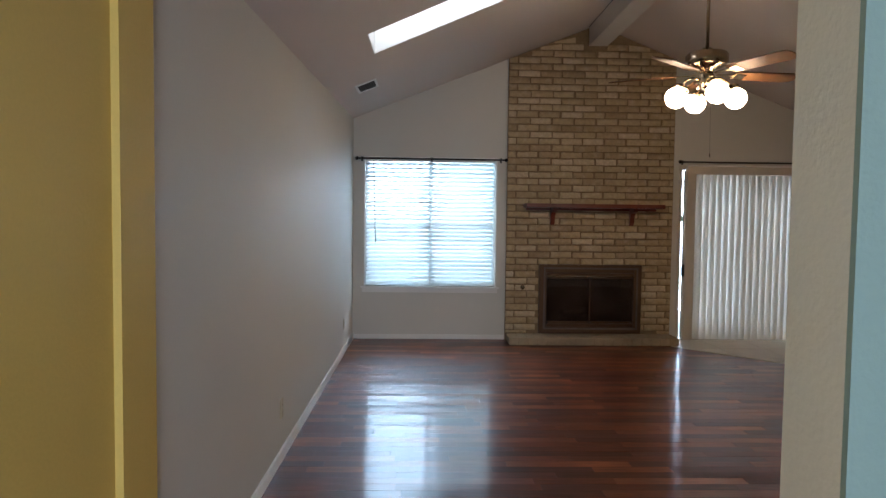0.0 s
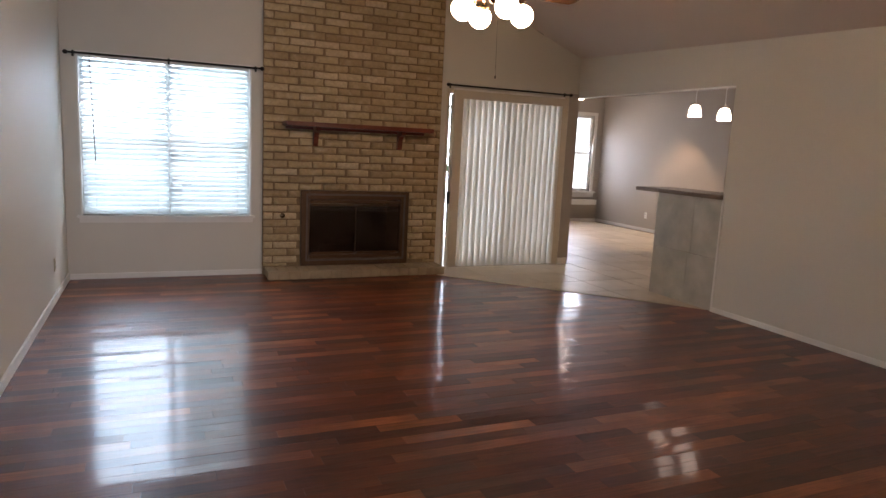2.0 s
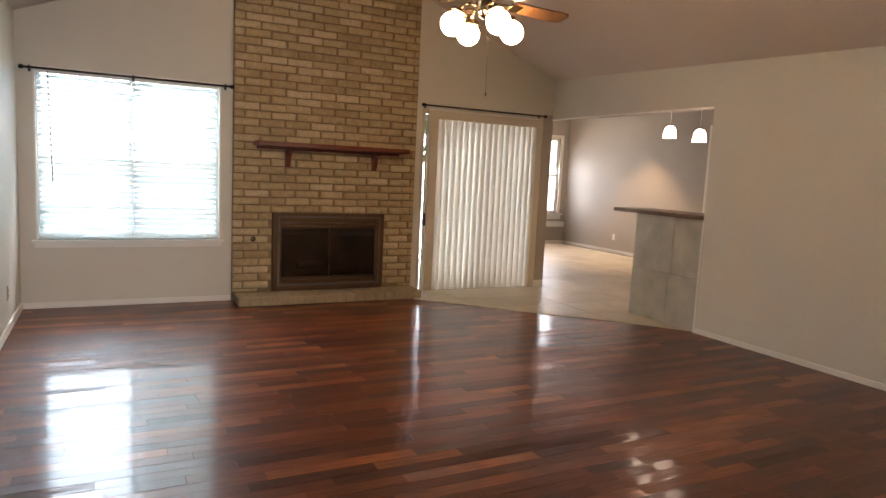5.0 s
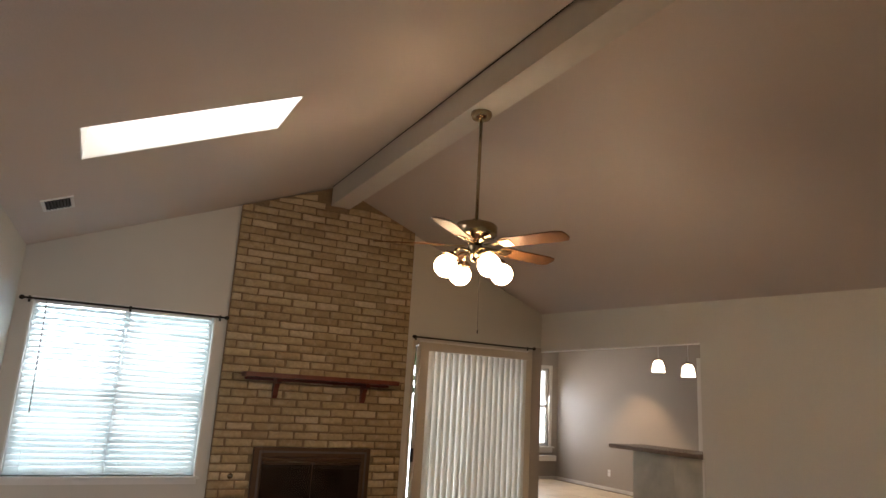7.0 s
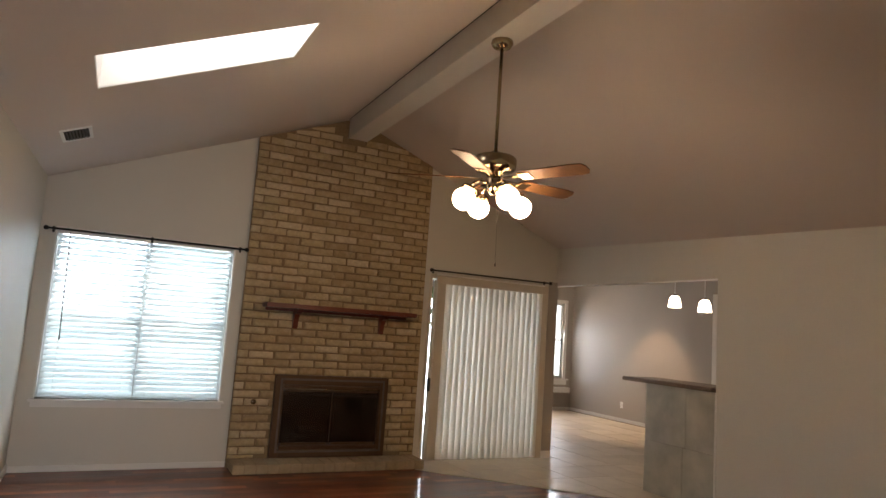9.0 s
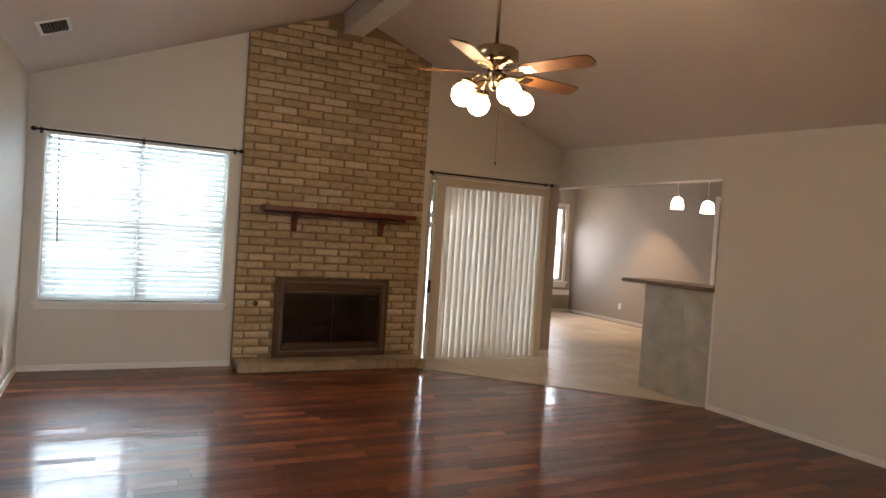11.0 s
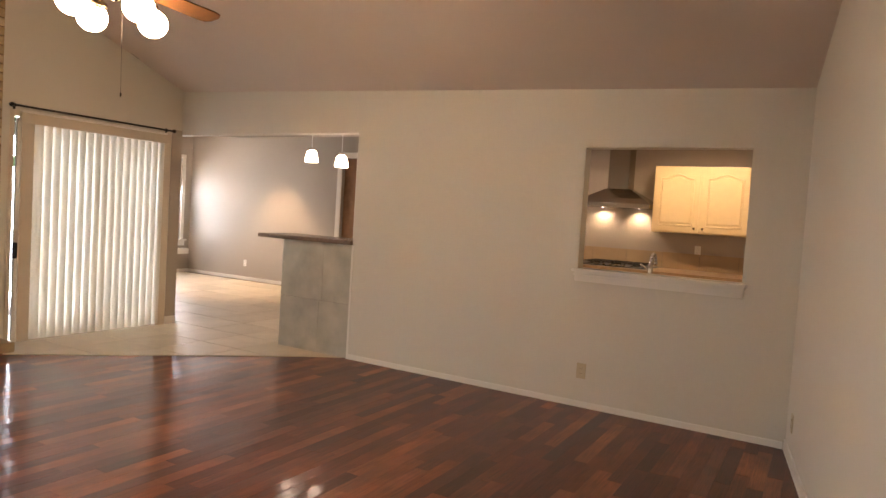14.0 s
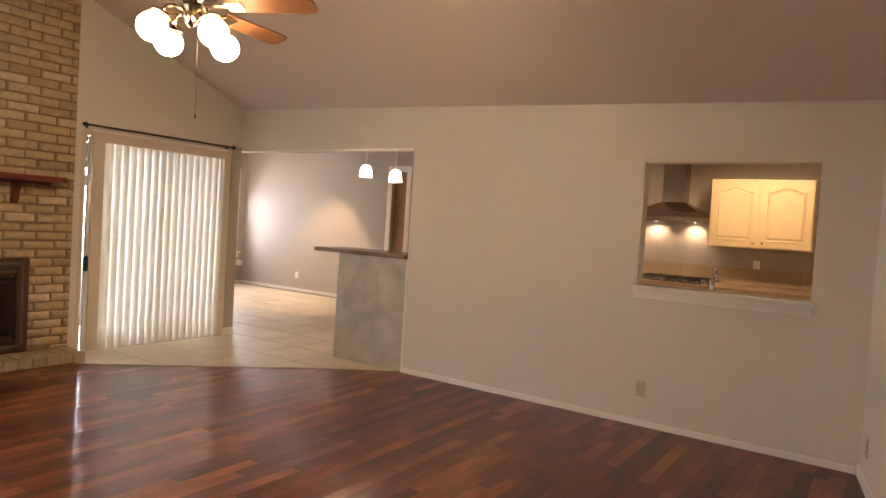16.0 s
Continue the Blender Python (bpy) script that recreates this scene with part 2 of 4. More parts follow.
GARDENGLOW.node_tree.links.new(_n.outputs["Fac"], _r.inputs[0])
GARDENGLOW.node_tree.links.new(_r.outputs[0], GARDENGLOW.node_tree.nodes["Principled BSDF"].inputs["Emission Color"])
GLOBE = glow("lit_globe_glass", (1.0, 0.68, 0.37), 46.0)
SHADE = glow("lit_pendant_glass", (1.0, 0.74, 0.52), 9.0)
DOME = glow("lit_dome_glass", (1.0, 0.80, 0.58), 52.0)
LAMPFACE = glow("lit_downlight", (1.0, 0.85, 0.66), 12.0)
BLADE = material("fan_blade_oak", (0.12, 0.054, 0.020), 0.55, 0, 0.3, 18, 0.05, 1.5, 0.25)
DARK = material("dark_plastic", (0.015, 0.015, 0.015), 0.4)


# ---- building helpers ----
def box(bm, x0, x1, y0, y1, z0, z1, bevel=0.0):
    vs = [bm.verts.new((x, y, z)) for z in (z0, z1) for y in (y0, y1) for x in (x0, x1)]
    fs = [bm.faces.new([vs[i] for i in f]) for f in ((0, 2, 3, 1), (4, 5, 7, 6), (0, 1, 5, 4), (2, 6, 7, 3), (0, 4, 6, 2), (1, 3, 7, 5))]
    if bevel:
        es = list({e for f in fs for e in f.edges})
        bmesh.ops.bevel(bm, geom=es, offset=bevel, segments=2, affect="EDGES", clamp_overlap=True)
    return vs


def hexa(bm, lower, upper):
    """A solid between a lower and an upper quad, both counterclockwise from above."""
    a = [bm.verts.new(p) for p in lower]
    b = [bm.verts.new(p) for p in upper]
    bm.faces.new(a[::-1])
    bm.faces.new(b)
    for i in range(4):
        j = (i + 1) % 4
        bm.faces.new((a[i], a[j], b[j], b[i]))


def lathe(bm, profile, steps=24, at=(0, 0, 0), turn=None):
    """A surface turned about z from (radius, height) pairs."""
    rings = []
    m = Matrix.Translation(at) @ (turn or Matrix.Identity(4))
    for r, z in profile:
        if r < 1e-5:
            rings.append([bm.verts.new(m @ Vector((0, 0, z)))])
        else:
            rings.append([bm.verts.new(m @ Vector((r * math.cos(2 * math.pi * i / steps), r * math.sin(2 * math.pi * i / steps), z))) for i in range(steps)])
    for a, b in zip(rings, rings[1:]):
        for i in range(steps):
            j = (i + 1) % steps
            if len(a) == 1 and len(b) == 1:
                continue
            if len(a) == 1:
                f = bm.faces.new((a[0], b[j], b[i]))
            elif len(b) == 1:
                f = bm.faces.new((a[i], a[j], b[0]))
            else:
                f = bm.faces.new((a[i], a[j], b[j], b[i]))
            f.smooth = True


def rod(bm, a, b, r, steps=12):
    """A round bar from a to b, capped."""
    a, b = Vector(a), Vector(b)
    q = (b - a).to_track_quat("Z", "Y").to_matrix().to_4x4()
    n = (b - a).length
    lathe(bm, ((0, 0), (r, 0), (r, n), (0, n)), steps, a, q)


def mesh_of(bm, name, mat):
    bmesh.ops.recalc_face_normals(bm, faces=bm.faces)
    me = bpy.data.meshes.new(name)
    bm.to_mesh(me)
    bm.free()
    me.materials.append(mat)
    return me


def part(name, bm, mat, parent=None, label=""):
    ob = new(name, mesh_of(bm, name, mat))
    if parent:
        ob.parent = parent
    return tagged(ob, label)


def structure(name, bm, mat, label):
    return tagged(part(name, bm, mat), label, name.split("_")[0], kind="structure")


def thing(name, label, category, at=(0, 0, 0), rz=0.0, group=""):
    e = new(name)
    e.empty_display_size = 0.1
    e.matrix_basis = pose(*at, 0, 0, rz)
    return tagged(e, label, category, group)


# ---- the large structure ----
W, RIDGE, EAVE, PITCH = 5.55, 2.775, 2.53, 0.40
TOP = EAVE + PITCH * RIDGE


def eave(y):
    """The eaves sag towards the entrance; the ridge stays level."""
    return 2.545 + 0.0365 * y


def roof(x, y=0.0):
    return eave(y) + (TOP - eave(y)) * min(x, W - x) / RIDGE


def slope(bm, xa, xb, ya, yb, n=10, thick=0.12):
    """A slab of sloping ceiling, laid in strips."""
    for i in range(n):
        c, d = ya + (yb - ya) * i / n, ya + (yb - ya) * (i + 1) / n
        corners = [(xa, c), (xb, c), (xb, d), (xa, d)]
        hexa(bm, [(p, q, roof(p, q)) for p, q in corners], [(p, q, roof(p, q) + thick) for p, q in corners])


def gable(bm, xs, holes, y0, y1, lift=0.06, foot=-0.10, at=0.0):
    """A wall across the room up to the sloping ceiling, with rectangular holes (x0, x1, z0, z1). y may slant: (at x = W, at x = 0)."""
    yy0 = (lambda x: y0[1] + (y0[0] - y0[1]) * x / W) if isinstance(y0, tuple) else (lambda x: y0)
    yy1 = (lambda x: y1[1] + (y1[0] - y1[1]) * x / W) if isinstance(y1, tuple) else (lambda x: y1)
    for a, b in zip(xs, xs[1:]):
        cuts = sorted((h[2], h[3]) for h in holes if h[0] < (a + b) / 2 < h[1])
        z = foot
        for c0, c1 in cuts:
            if c0 > z:
                hexa(bm, [(a, yy0(a), z), (b, yy0(b), z), (b, yy1(b), z), (a, yy1(a), z)], [(a, yy0(a), c0), (b, yy0(b), c0), (b, yy1(b), c0), (a, yy1(a), c0)])
            z = c1
        za, zb = roof(a, at) + lift, roof(b, at) + lift
        hexa(bm, [(a, yy0(a), z), (b, yy0(b), z), (b, yy1(b), z), (a, yy1(a), z)], [(a, yy0(a), za), (b, yy0(b), zb), (b, yy1(b), zb), (a, yy1(a), za)])


WIN = (0.125, 1.665, 0.615, 2.115)
SLD = (3.83, 5.30, 0.0, 2.04)
FIRE = (2.23, 3.29, 0.16, 0.84)
bm = bmesh.new()
gable(bm, [0, WIN[0], WIN[1], FIRE[0], RIDGE, FIRE[1], SLD[0], SLD[1], 5.42], [WIN, SLD, FIRE], 0.0, 0.15)
structure("wall_north", bm, WALL, "beige painted gable wall with window and sliding door")
bm = bmesh.new()
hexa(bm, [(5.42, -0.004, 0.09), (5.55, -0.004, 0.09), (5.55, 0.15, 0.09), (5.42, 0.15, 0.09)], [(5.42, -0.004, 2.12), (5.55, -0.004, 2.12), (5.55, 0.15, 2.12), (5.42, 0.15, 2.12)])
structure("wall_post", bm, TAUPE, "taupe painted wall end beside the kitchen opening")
bm = bmesh.new()
hexa(bm, [(5.42, 0, 2.12), (5.55, 0, 2.12), (5.55, 0.15, 2.12), (5.42, 0.15, 2.12)], [(5.42, 0, 2.6), (5.55, 0, 2.55), (5.55, 0.15, 2.55), (5.42, 0.15, 2.6)])
structure("wall_corner", bm, WALL, "beige painted wall above the taupe wall end")
bm = bmesh.new()
box(bm, -0.14, 0, -5.66, 0.15, -0.1, EAVE + 0.05)
structure("wall_west", bm, WALL, "long beige painted wall")
bm = bmesh.new()
box(bm, -0.14, 0.0, -9.4, -5.88, -0.1, 2.62)
box(bm, -0.14, 0.022, -5.88, -5.66, -0.1, EAVE + 0.05)
structure("wall_hall", bm, YELLOW, "yellow painted wall of the entrance hall")
OPEN = (-2.435, 2.078)
PASS = (-5.71, -4.575, 1.042, 1.946)
bm = bmesh.new()
box(bm, W, W + 0.12, OPEN[0], 0.15, OPEN[1], 2.66)
box(bm, W, W + 0.12, PASS[1], OPEN[0], -0.1, 2.66)
box(bm, W, W + 0.12, PASS[0], PASS[1], -0.1, PASS[2])
box(bm, W, W + 0.12, PASS[0], PASS[1], PASS[3], 2.66)
box(bm, W, W + 0.12, -6.25, PASS[0], -0.1, 2.66)
structure("wall_east", bm, WALL, "beige painted wall with kitchen opening and pass-through")
JAMB = 1.356
FY0, FY1 = (-6.045, -6.857), (-6.19, -6.995)
bm = bmesh.new()
gable(bm, [0, JAMB, RIDGE, W], [(0, JAMB, -0.2, 2.26)], FY1, FY0, 0.08, -0.10, -6.5)
structure("wall_south", bm, CREAM, "cream-toned wall beside the entrance hall")
bm = bmesh.new()
ya, yb = FY1[1] + (FY1[0] - FY1[1]) * JAMB / W, FY1[0]
hexa(bm, [(JAMB, ya - 0.012, -0.1), (W, yb - 0.012, -0.1), (W, yb - 0.0005, -0.1), (JAMB, ya - 0.0005, -0.1)], [(JAMB, ya - 0.012, 2.44), (W, yb - 0.012, 2.44), (W, yb - 0.0005, 2.44), (JAMB, ya - 0.0005, 2.44)])
structure("wall_hall_face", bm, TEAL, "pale teal painted hall side of the wall")
bm = bmesh.new()
box(bm, 4.2, 4.32, -9.4, -6.40, -0.1, 2.6)
for a, b, c, d in ((-0.14, 0.30, -0.1, 2.6), (1.40, 4.32, -0.1, 2.6), (0.30, 1.40, 2.25, 2.6), (0.30, 1.40, -0.1, 0.3)):
    box(bm, a, b, -9.52, -9.4, c, d)
structure("wall_entrance", bm, TEAL, "pale painted walls of the entrance hall")
bm = bmesh.new()
box(bm, -0.14, 4.32, -9.5, -7.05, 2.44, 2.54)
structure("ceiling_hall", bm, CEIL, "flat hall ceiling")
# Unseen board, added to stop sky light leaking in over the hall ceiling.
bm = bmesh.new()
gable(bm, [0.45, RIDGE, W - 0.45], [], -7.06, -7.002, 0.03, 2.452, -7.0)
structure("wall_hall_header", bm, WALL, "unseen closing board that stops sky light above the hall ceiling")

SKY = (0.43, 1.495, -3.225, -2.63)
bm = bmesh.new()
for x0, x1, y0, y1 in ((0, SKY[0], -7.0, 0.15), (SKY[1], RIDGE, -7.0, 0.15), (SKY[0], SKY[1], -7.0, SKY[2]), (SKY[0], SKY[1], SKY[3], 0.15)):
    slope(bm, x0, x1, y0, y1)
structure("ceiling_west", bm, CEIL, "sloping textured ceiling with a skylight")
bm = bmesh.new()
slope(bm, RIDGE, W, -7.0, 0.15)
structure("ceiling_east", bm, CEIL, "sloping textured ceiling")
bm = bmesh.new()
hexa(bm, [(2.67, -6.5, 3.385), (2.88, -6.5, 3.385), (2.88, -0.115, 3.385), (2.67, -0.115, 3.385)], [(2.67, -6.5, 3.63), (2.88, -6.5, 3.63), (2.88, -0.115, 3.63), (2.67, -0.115, 3.63)])
beam = structure("beam", bm, BEAM, "pale painted ridge beam under the sloping ceiling")

bm = bmesh.new()
corners = [(2.661, -6.5), (2.669, -6.5), (2.669, -0.12), (2.661, -0.12)]
hexa(bm, [(p, q, roof(p, q) - 0.005) for p, q in corners], [(p, q, roof(p, q) + 0.02) for p, q in corners])
part("shadow_gap_strip", bm, DARK, beam)

# skylight shaft
bm = bmesh.new()
e = 0.006
for a, b, c, d in ((SKY[0] - 0.03, SKY[0] + e, SKY[2] - 0.03, SKY[3] + 0.03), (SKY[1] - e, SKY[1] + 0.03, SKY[2] - 0.03, SKY[3] + 0.03), (SKY[0] + e, SKY[1] - e, SKY[2] - 0.03, SKY[2] + e), (SKY[0] + e, SKY[1] - e, SKY[3] - e, SKY[3] + 0.03)):
    corners = [(a, c), (b, c), (b, d), (a, d)]
    hexa(bm, [(p, q, roof(p, q) + 0.003) for p, q in corners], [(p, q, roof(p, q) + 0.36) for p, q in corners])
skyl = structure("window_skylight", bm, TRIM, "skylight shaft with white painted sides")

a, b, c, d = SKY[0] - 0.03, SKY[1] + 0.03, SKY[2] - 0.03, SKY[3] + 0.03
bm = bmesh.new()
corners = [(a, c), (b, c), (b, d), (a, d)]
hexa(bm, [(p, q, roof(p, q) + 0.361) for p, q in corners], [(p, q, roof(p, q) + 0.37) for p, q in corners])
structure("backdrop_skylight", bm, SKYGLOW, "bright sky above the skylight")
bm = bmesh.new()
box(bm, -2.4, 1.02, 2.0, 2.02, 1.42, 4.6)
structure("backdrop_sky", bm, SKYGLOW2, "bright sky outside the window")
bm = bmesh.new()
box(bm, -2.4, 1.02, 2.0, 2.02, -0.16, 1.42)
box(bm, 1.02, 3.3, 2.0, 2.02, -0.16, 4.6)
structure("backdrop_garden", bm, GARDENGLOW, "hazy bright garden greenery outside the window")

bm = bmesh.new()
box(bm, 3.9, 5.54, 2.90, 2.92, -0.05, 9.0)
structure("backdrop_patio_sky", bm, SKYGLOW3, "bright sky and haze beyond the patio")

NOOKGLOW = glow("nook_garden_haze", (1.0, 0.97, 0.88), 2.1)
bm = bmesh.new()
box(bm, 6.0, 10.6, 5.60, 5.62, -0.16, 4.2)
structure("backdrop_nook", bm, NOOKGLOW, "bright haze outside the nook window")

# kitchen and nook shell
KX, NY, KS, KC = 9.25, 4.45, -6.25, 2.60
NWIN = (6.75, 9.03, 0.635, 2.16)
bm = bmesh.new()
box(bm, KX, KX + 0.12, KS, 0.46, -0.1, KC)
box(bm, KX, KX + 0.12, 0.76, NY + 0.12, -0.1, KC)
box(bm, KX, KX + 0.12, 0.46, 0.76, 2.22, KC)
structure("wall_kitchen_east", bm, TAUPE, "taupe painted kitchen and nook wall with a doorway")
bm = bmesh.new()
for a, b, c, d in ((W, NWIN[0], -0.1, KC), (NWIN[1], KX, -0.1, KC), (NWIN[0], NWIN[1], -0.1, NWIN[2]), (NWIN[0], NWIN[1], NWIN[3], KC)):
    box(bm, a, b, NY, NY + 0.12, c, d)
structure("wall_nook_north", bm, TAUPE, "taupe painted nook wall with a window")
bm = bmesh.new()
box(bm, W, W + 0.12, 0.15, NY, -0.1, KC)
box(bm, W + 0.12, KX, KS - 0.12, KS, -0.1, KC)
structure("wall_kitchen_outer", bm, TAUPE, "taupe painted outer walls of kitchen and nook")
bm = bmesh.new()
box(bm, W + 0.12, KX, KS, NY, KC, KC + 0.1)
structure("ceiling_kitchen", bm, CEIL, "flat kitchen ceiling")

bm = bmesh.new()
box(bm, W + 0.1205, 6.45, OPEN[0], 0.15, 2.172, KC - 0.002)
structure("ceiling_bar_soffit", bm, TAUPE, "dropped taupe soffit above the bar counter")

# floors under the planks and tiles, and the ground outside
bm = bmesh.new()
box(bm, -0.05, W + 0.1, -6.4, 0.05, -0.12, -0.004)
box(bm, -0.05, 4.25, -9.4, -6.4, -0.12, -0.004)
structure("floor", bm, JOINT, "dark sub-floor showing in the plank joints")
bm = bmesh.new()
box(bm, W + 0.1, KX + 0.05, KS, NY + 0.05, -0.12, -0.004)
structure("floor_kitchen", bm, GROUT, "grouted sub-floor of kitchen and nook")
GRASS = material("lawn", (0.09, 0.14, 0.04), 0.9, 0, 0.3, 30, 0.6)
bm = bmesh.new()
box(bm, -300, 300, -300, 400, -0.4, -0.16)
structure("ground", bm, GRASS, "grassy ground around the house")

# ---- window and blinds ----
bm = bmesh.new()
x0, x1, z0, z1 = WIN
for a, b, c, d in ((x0, x0 + 0.05, z0, z1), (x1 - 0.05, x1, z0, z1), (x0 + 0.05, x1 - 0.05, z0, z0 + 0.05), (x0 + 0.05, x1 - 0.05, z1 - 0.05, z1)):
    box(bm, a, b, 0.07, 0.15, c, d, 0.004)
win1 = structure("window_1", bm, WHITEPL, "double window with white frame behind slatted blinds")
bm = bmesh.new()
box(bm, 0.865, 0.925, 0.075, 0.145, z0 + 0.05, z1 - 0.05, 0.004)
part("window_mullion", bm, WHITEPL, win1)
for a, b in ((x0 + 0.05, 0.865), (0.925, x1 - 0.05)):
    bm = bmesh.new()
    box(bm, a, b, 0.085, 0.125, 1.29, 1.345, 0.004)
    part("meeting_rail", bm, WHITEPL, win1)
    for c, d in ((z0 + 0.05, 1.29), (1.345, z1 - 0.05)):
        bm = bmesh.new()
        box(bm, a, b, 0.103, 0.107, c, d)
        part("pane", bm, GLASS, win1).visible_shadow = False
bm = bmesh.new()
box(bm, x0 - 0.035, x1 + 0.035, -0.05, 0.07, z0 - 0.022, z0, 0.006)
part("window_sill", bm, TRIM, win1, "white painted wooden sill")
bm = bmesh.new()
box(bm, x0 - 0.015, x1 + 0.015, -0.016, -0.001, z0 - 0.07, z0 - 0.022, 0.004)
part("sill_apron", bm, TRIM, win1)
bm = bmesh.new()
for a, b in ((x0 - 0.001, x0 + 0.012), (x1 - 0.012, x1 + 0.001)):
    box(bm, a, b, -0.004, 0.07, z0, z1)
box(bm, x0 + 0.012, x1 - 0.012, -0.004, 0.07, z1 - 0.012, z1)
part("window_reveal", bm, TRIM, win1)


def slat_mesh(w, depth, thick, tilt, bow):
    """One slightly crowned blind slat, w long, lying along x."""
    bm = bmesh.new()
    n = 4
    top, low = [], []
    for i in range(n + 1):
        u = (i / n - 0.5) * depth
        h = bow * (1 - (2 * i / n - 1) ** 2)
        for rows, dz in ((top, thick / 2), (low, -thick / 2)):
            p = Matrix.Rotation(radians(tilt), 4, "X") @ Vector((0, u, h + dz))
            rows.append((bm.verts.new((-w / 2, p.y, p.z)), bm.verts.new((w / 2, p.y, p.z))))
    for a, b in zip(top, top[1:]):
        bm.faces.new((a[0], a[1], b[1], b[0]))
    for a, b in zip(low, low[1:]):
        bm.faces.new((a[0], b[0], b[1], a[1]))
    bm.faces.new((top[0][0], low[0][0], low[0][1], top[0][1]))
    bm.faces.new((top[-1][0], top[-1][1], low[-1][1], low[-1][0]))
    return mesh_of(bm, "slat", VINYL)


def slatted_blind(xa, xb, label, wand):
    t = thing("window_blind", label, "blind", ((xa + xb) / 2, 0.03, WIN[2] + 0.006), 0, "blinds in the window")
    w, h = xb - xa, WIN[3] - WIN[2] - 0.02
    bm = bmesh.new()
    box(bm, -w / 2, w / 2, -0.028, 0.028, h - 0.045, h, 0.003)
    part("headrail", bm, TRIM, t)
    bm = bmesh.new()
    box(bm, -w / 2, w / 2, -0.024, 0.024, 0.002, 0.022, 0.004)
    part("bottom_rail", bm, VINYL, t)
    me = slat_mesh(w - 0.006, 0.054, 0.003, 46, 0.004)
    n = 29
    for i in range(n):
        ob = new("slat", me)
        ob.parent = t
        ob.location = (0, 0, 0.045 + i * (h - 0.115) / (n - 1))
        ob.rotation_euler = (radians(random.uniform(-0.4, 0.4)), radians(random.uniform(-0.03, 0.03)), 0)
    for u in (-w * 0.36, w * 0.36):
        bm = bmesh.new()
        rod(bm, (u, -0.027, 0.02), (u, -0.027, h - 0.04), 0.0012, 6)
        part("ladder_cord", bm, WHITEPL, t)
    if wand:
        bm = bmesh.new()
        rod(bm, (-w / 2 + 0.11, -0.036, 0.50), (-w / 2 + 0.085, -0.036, h - 0.03), 0.0045, 8)
        part("tilt_wand", bm, WAND, t, "thin clear plastic tilt wand")


slatted_blind(0.150, 0.8925, "white slatted window blind with tilt wand, half open", True)
slatted_blind(0.8975, 1.632, "white slatted window blind, half open", False)


def curtain_rod(xa, xb, z, label, posts):
    t = thing("curtain_rod", label, "curtain rod", ((xa + xb) / 2, -0.07, z), 0, "bare curtain rods")
    h = (xb - xa) / 2
    bm = bmesh.new()
    rod(bm, (-h, 0, 0), (h, 0, 0), 0.009)
    part("rod", bm, IRON, t)
    for s in (-1, 1):
        bm = bmesh.new()
        lathe(bm, ((0, -0.022), (0.012, -0.018), (0.020, -0.006), (0.020, 0.006), (0.012, 0.018), (0, 0.022)), 12, (s * (h + 0.01), 0, 0), pose(0, 0, 0, 0, 90, 0))
        part("finial", bm, IRON, t)
    for p in posts:
        bm = bmesh.new()
        rod(bm, (p, 0, 0), (p, 0.066, -0.004), 0.006, 8)
        box(bm, p - 0.010, p + 0.010, 0.062, 0.069, -0.03, 0.025, 0.002)
        part("bracket", bm, IRON, t)


curtain_rod(0.06, 1.745, 2.085, "bare dark metal curtain rod above the window", (-0.80, 0.0, 0.80))
curtain_rod(3.785, 5.385, 2.095, "bare dark metal curtain rod above the sliding door", (-0.76, 0.76))

# ---- sliding door and vertical blind ----
bm = bmesh.new()
x0, x1, z0, z1 = SLD
box(bm, x0 - 0.035, x0, -0.012, 0.15, 0, z1 + 0.02, 0.003)
box(bm, x1, x1 + 0.11, -0.012, -0.001, 0, z1 + 0.02, 0.003)
box(bm, x0, x1, -0.012, 0.15, z1 - 0.03, z1 + 0.02, 0.003)
box(bm, x0, x1, 0.02, 0.15, -0.02, 0.018, 0.003)
FRAMEP = material("beige_door_paint", (0.60, 0.53, 0.43), 0.45, 0, 0.03, 20, 0.05)
door1 = structure("door_1", bm, FRAMEP, "beige framed glass sliding door, slightly open")
for a, b, y in ((3.872, 4.62, 0.040), (4.56, 5.29, 0.085)):
    bm = bmesh.new()
    for c, d, e, f in ((a, a + 0.085, 0.02, 2.0), (b - 0.085, b, 0.02, 2.0), (a + 0.085, b - 0.085, 0.02, 0.11), (a + 0.085, b - 0.085, 1.91, 2.0)):
        box(bm, c, d, y - 0.017, y + 0.017, e, f, 0.003)
    leaf = part("door_panel", bm, FRAMEP, door1)
    bm = bmesh.new()
    box(bm, a + 0.085, b - 0.085, y - 0.003, y + 0.003, 0.11, 1.91)
    part("pane", bm, GLASS, leaf).visible_shadow = False
bm = bmesh.new()
box(bm, 3.852, 3.892, -0.012, 0.024, 0.76, 0.90, 0.006)
box(bm, 3.846, 3.872, -0.03, -0.010, 0.78, 0.84, 0.004)
part("door_handle", bm, DARK, door1, "black plastic pull handle")

t = thing("vertical_blind", "nearly closed white vertical slat blind over the sliding door", "blind", (4.62, -0.045, 0.0))
bm = bmesh.new()
box(bm, -0.755, 0.735, -0.012, 0.030, 1.955, 2.045, 0.004)
part("valance", bm, FRAMEP, t, "beige valance strip above the slats")
bm = bmesh.new()
box(bm, -0.745, -0.64, -0.004, 0.020, 0.03, 1.955, 0.003)
part("side_panel", bm, FRAMEP, t)
bm = bmesh.new()
box(bm, -0.75, 0.70, -0.022, 0.022, 2.047, 2.066, 0.003)
part("headrail", bm, TRIM, t, "white metal track above the valance")


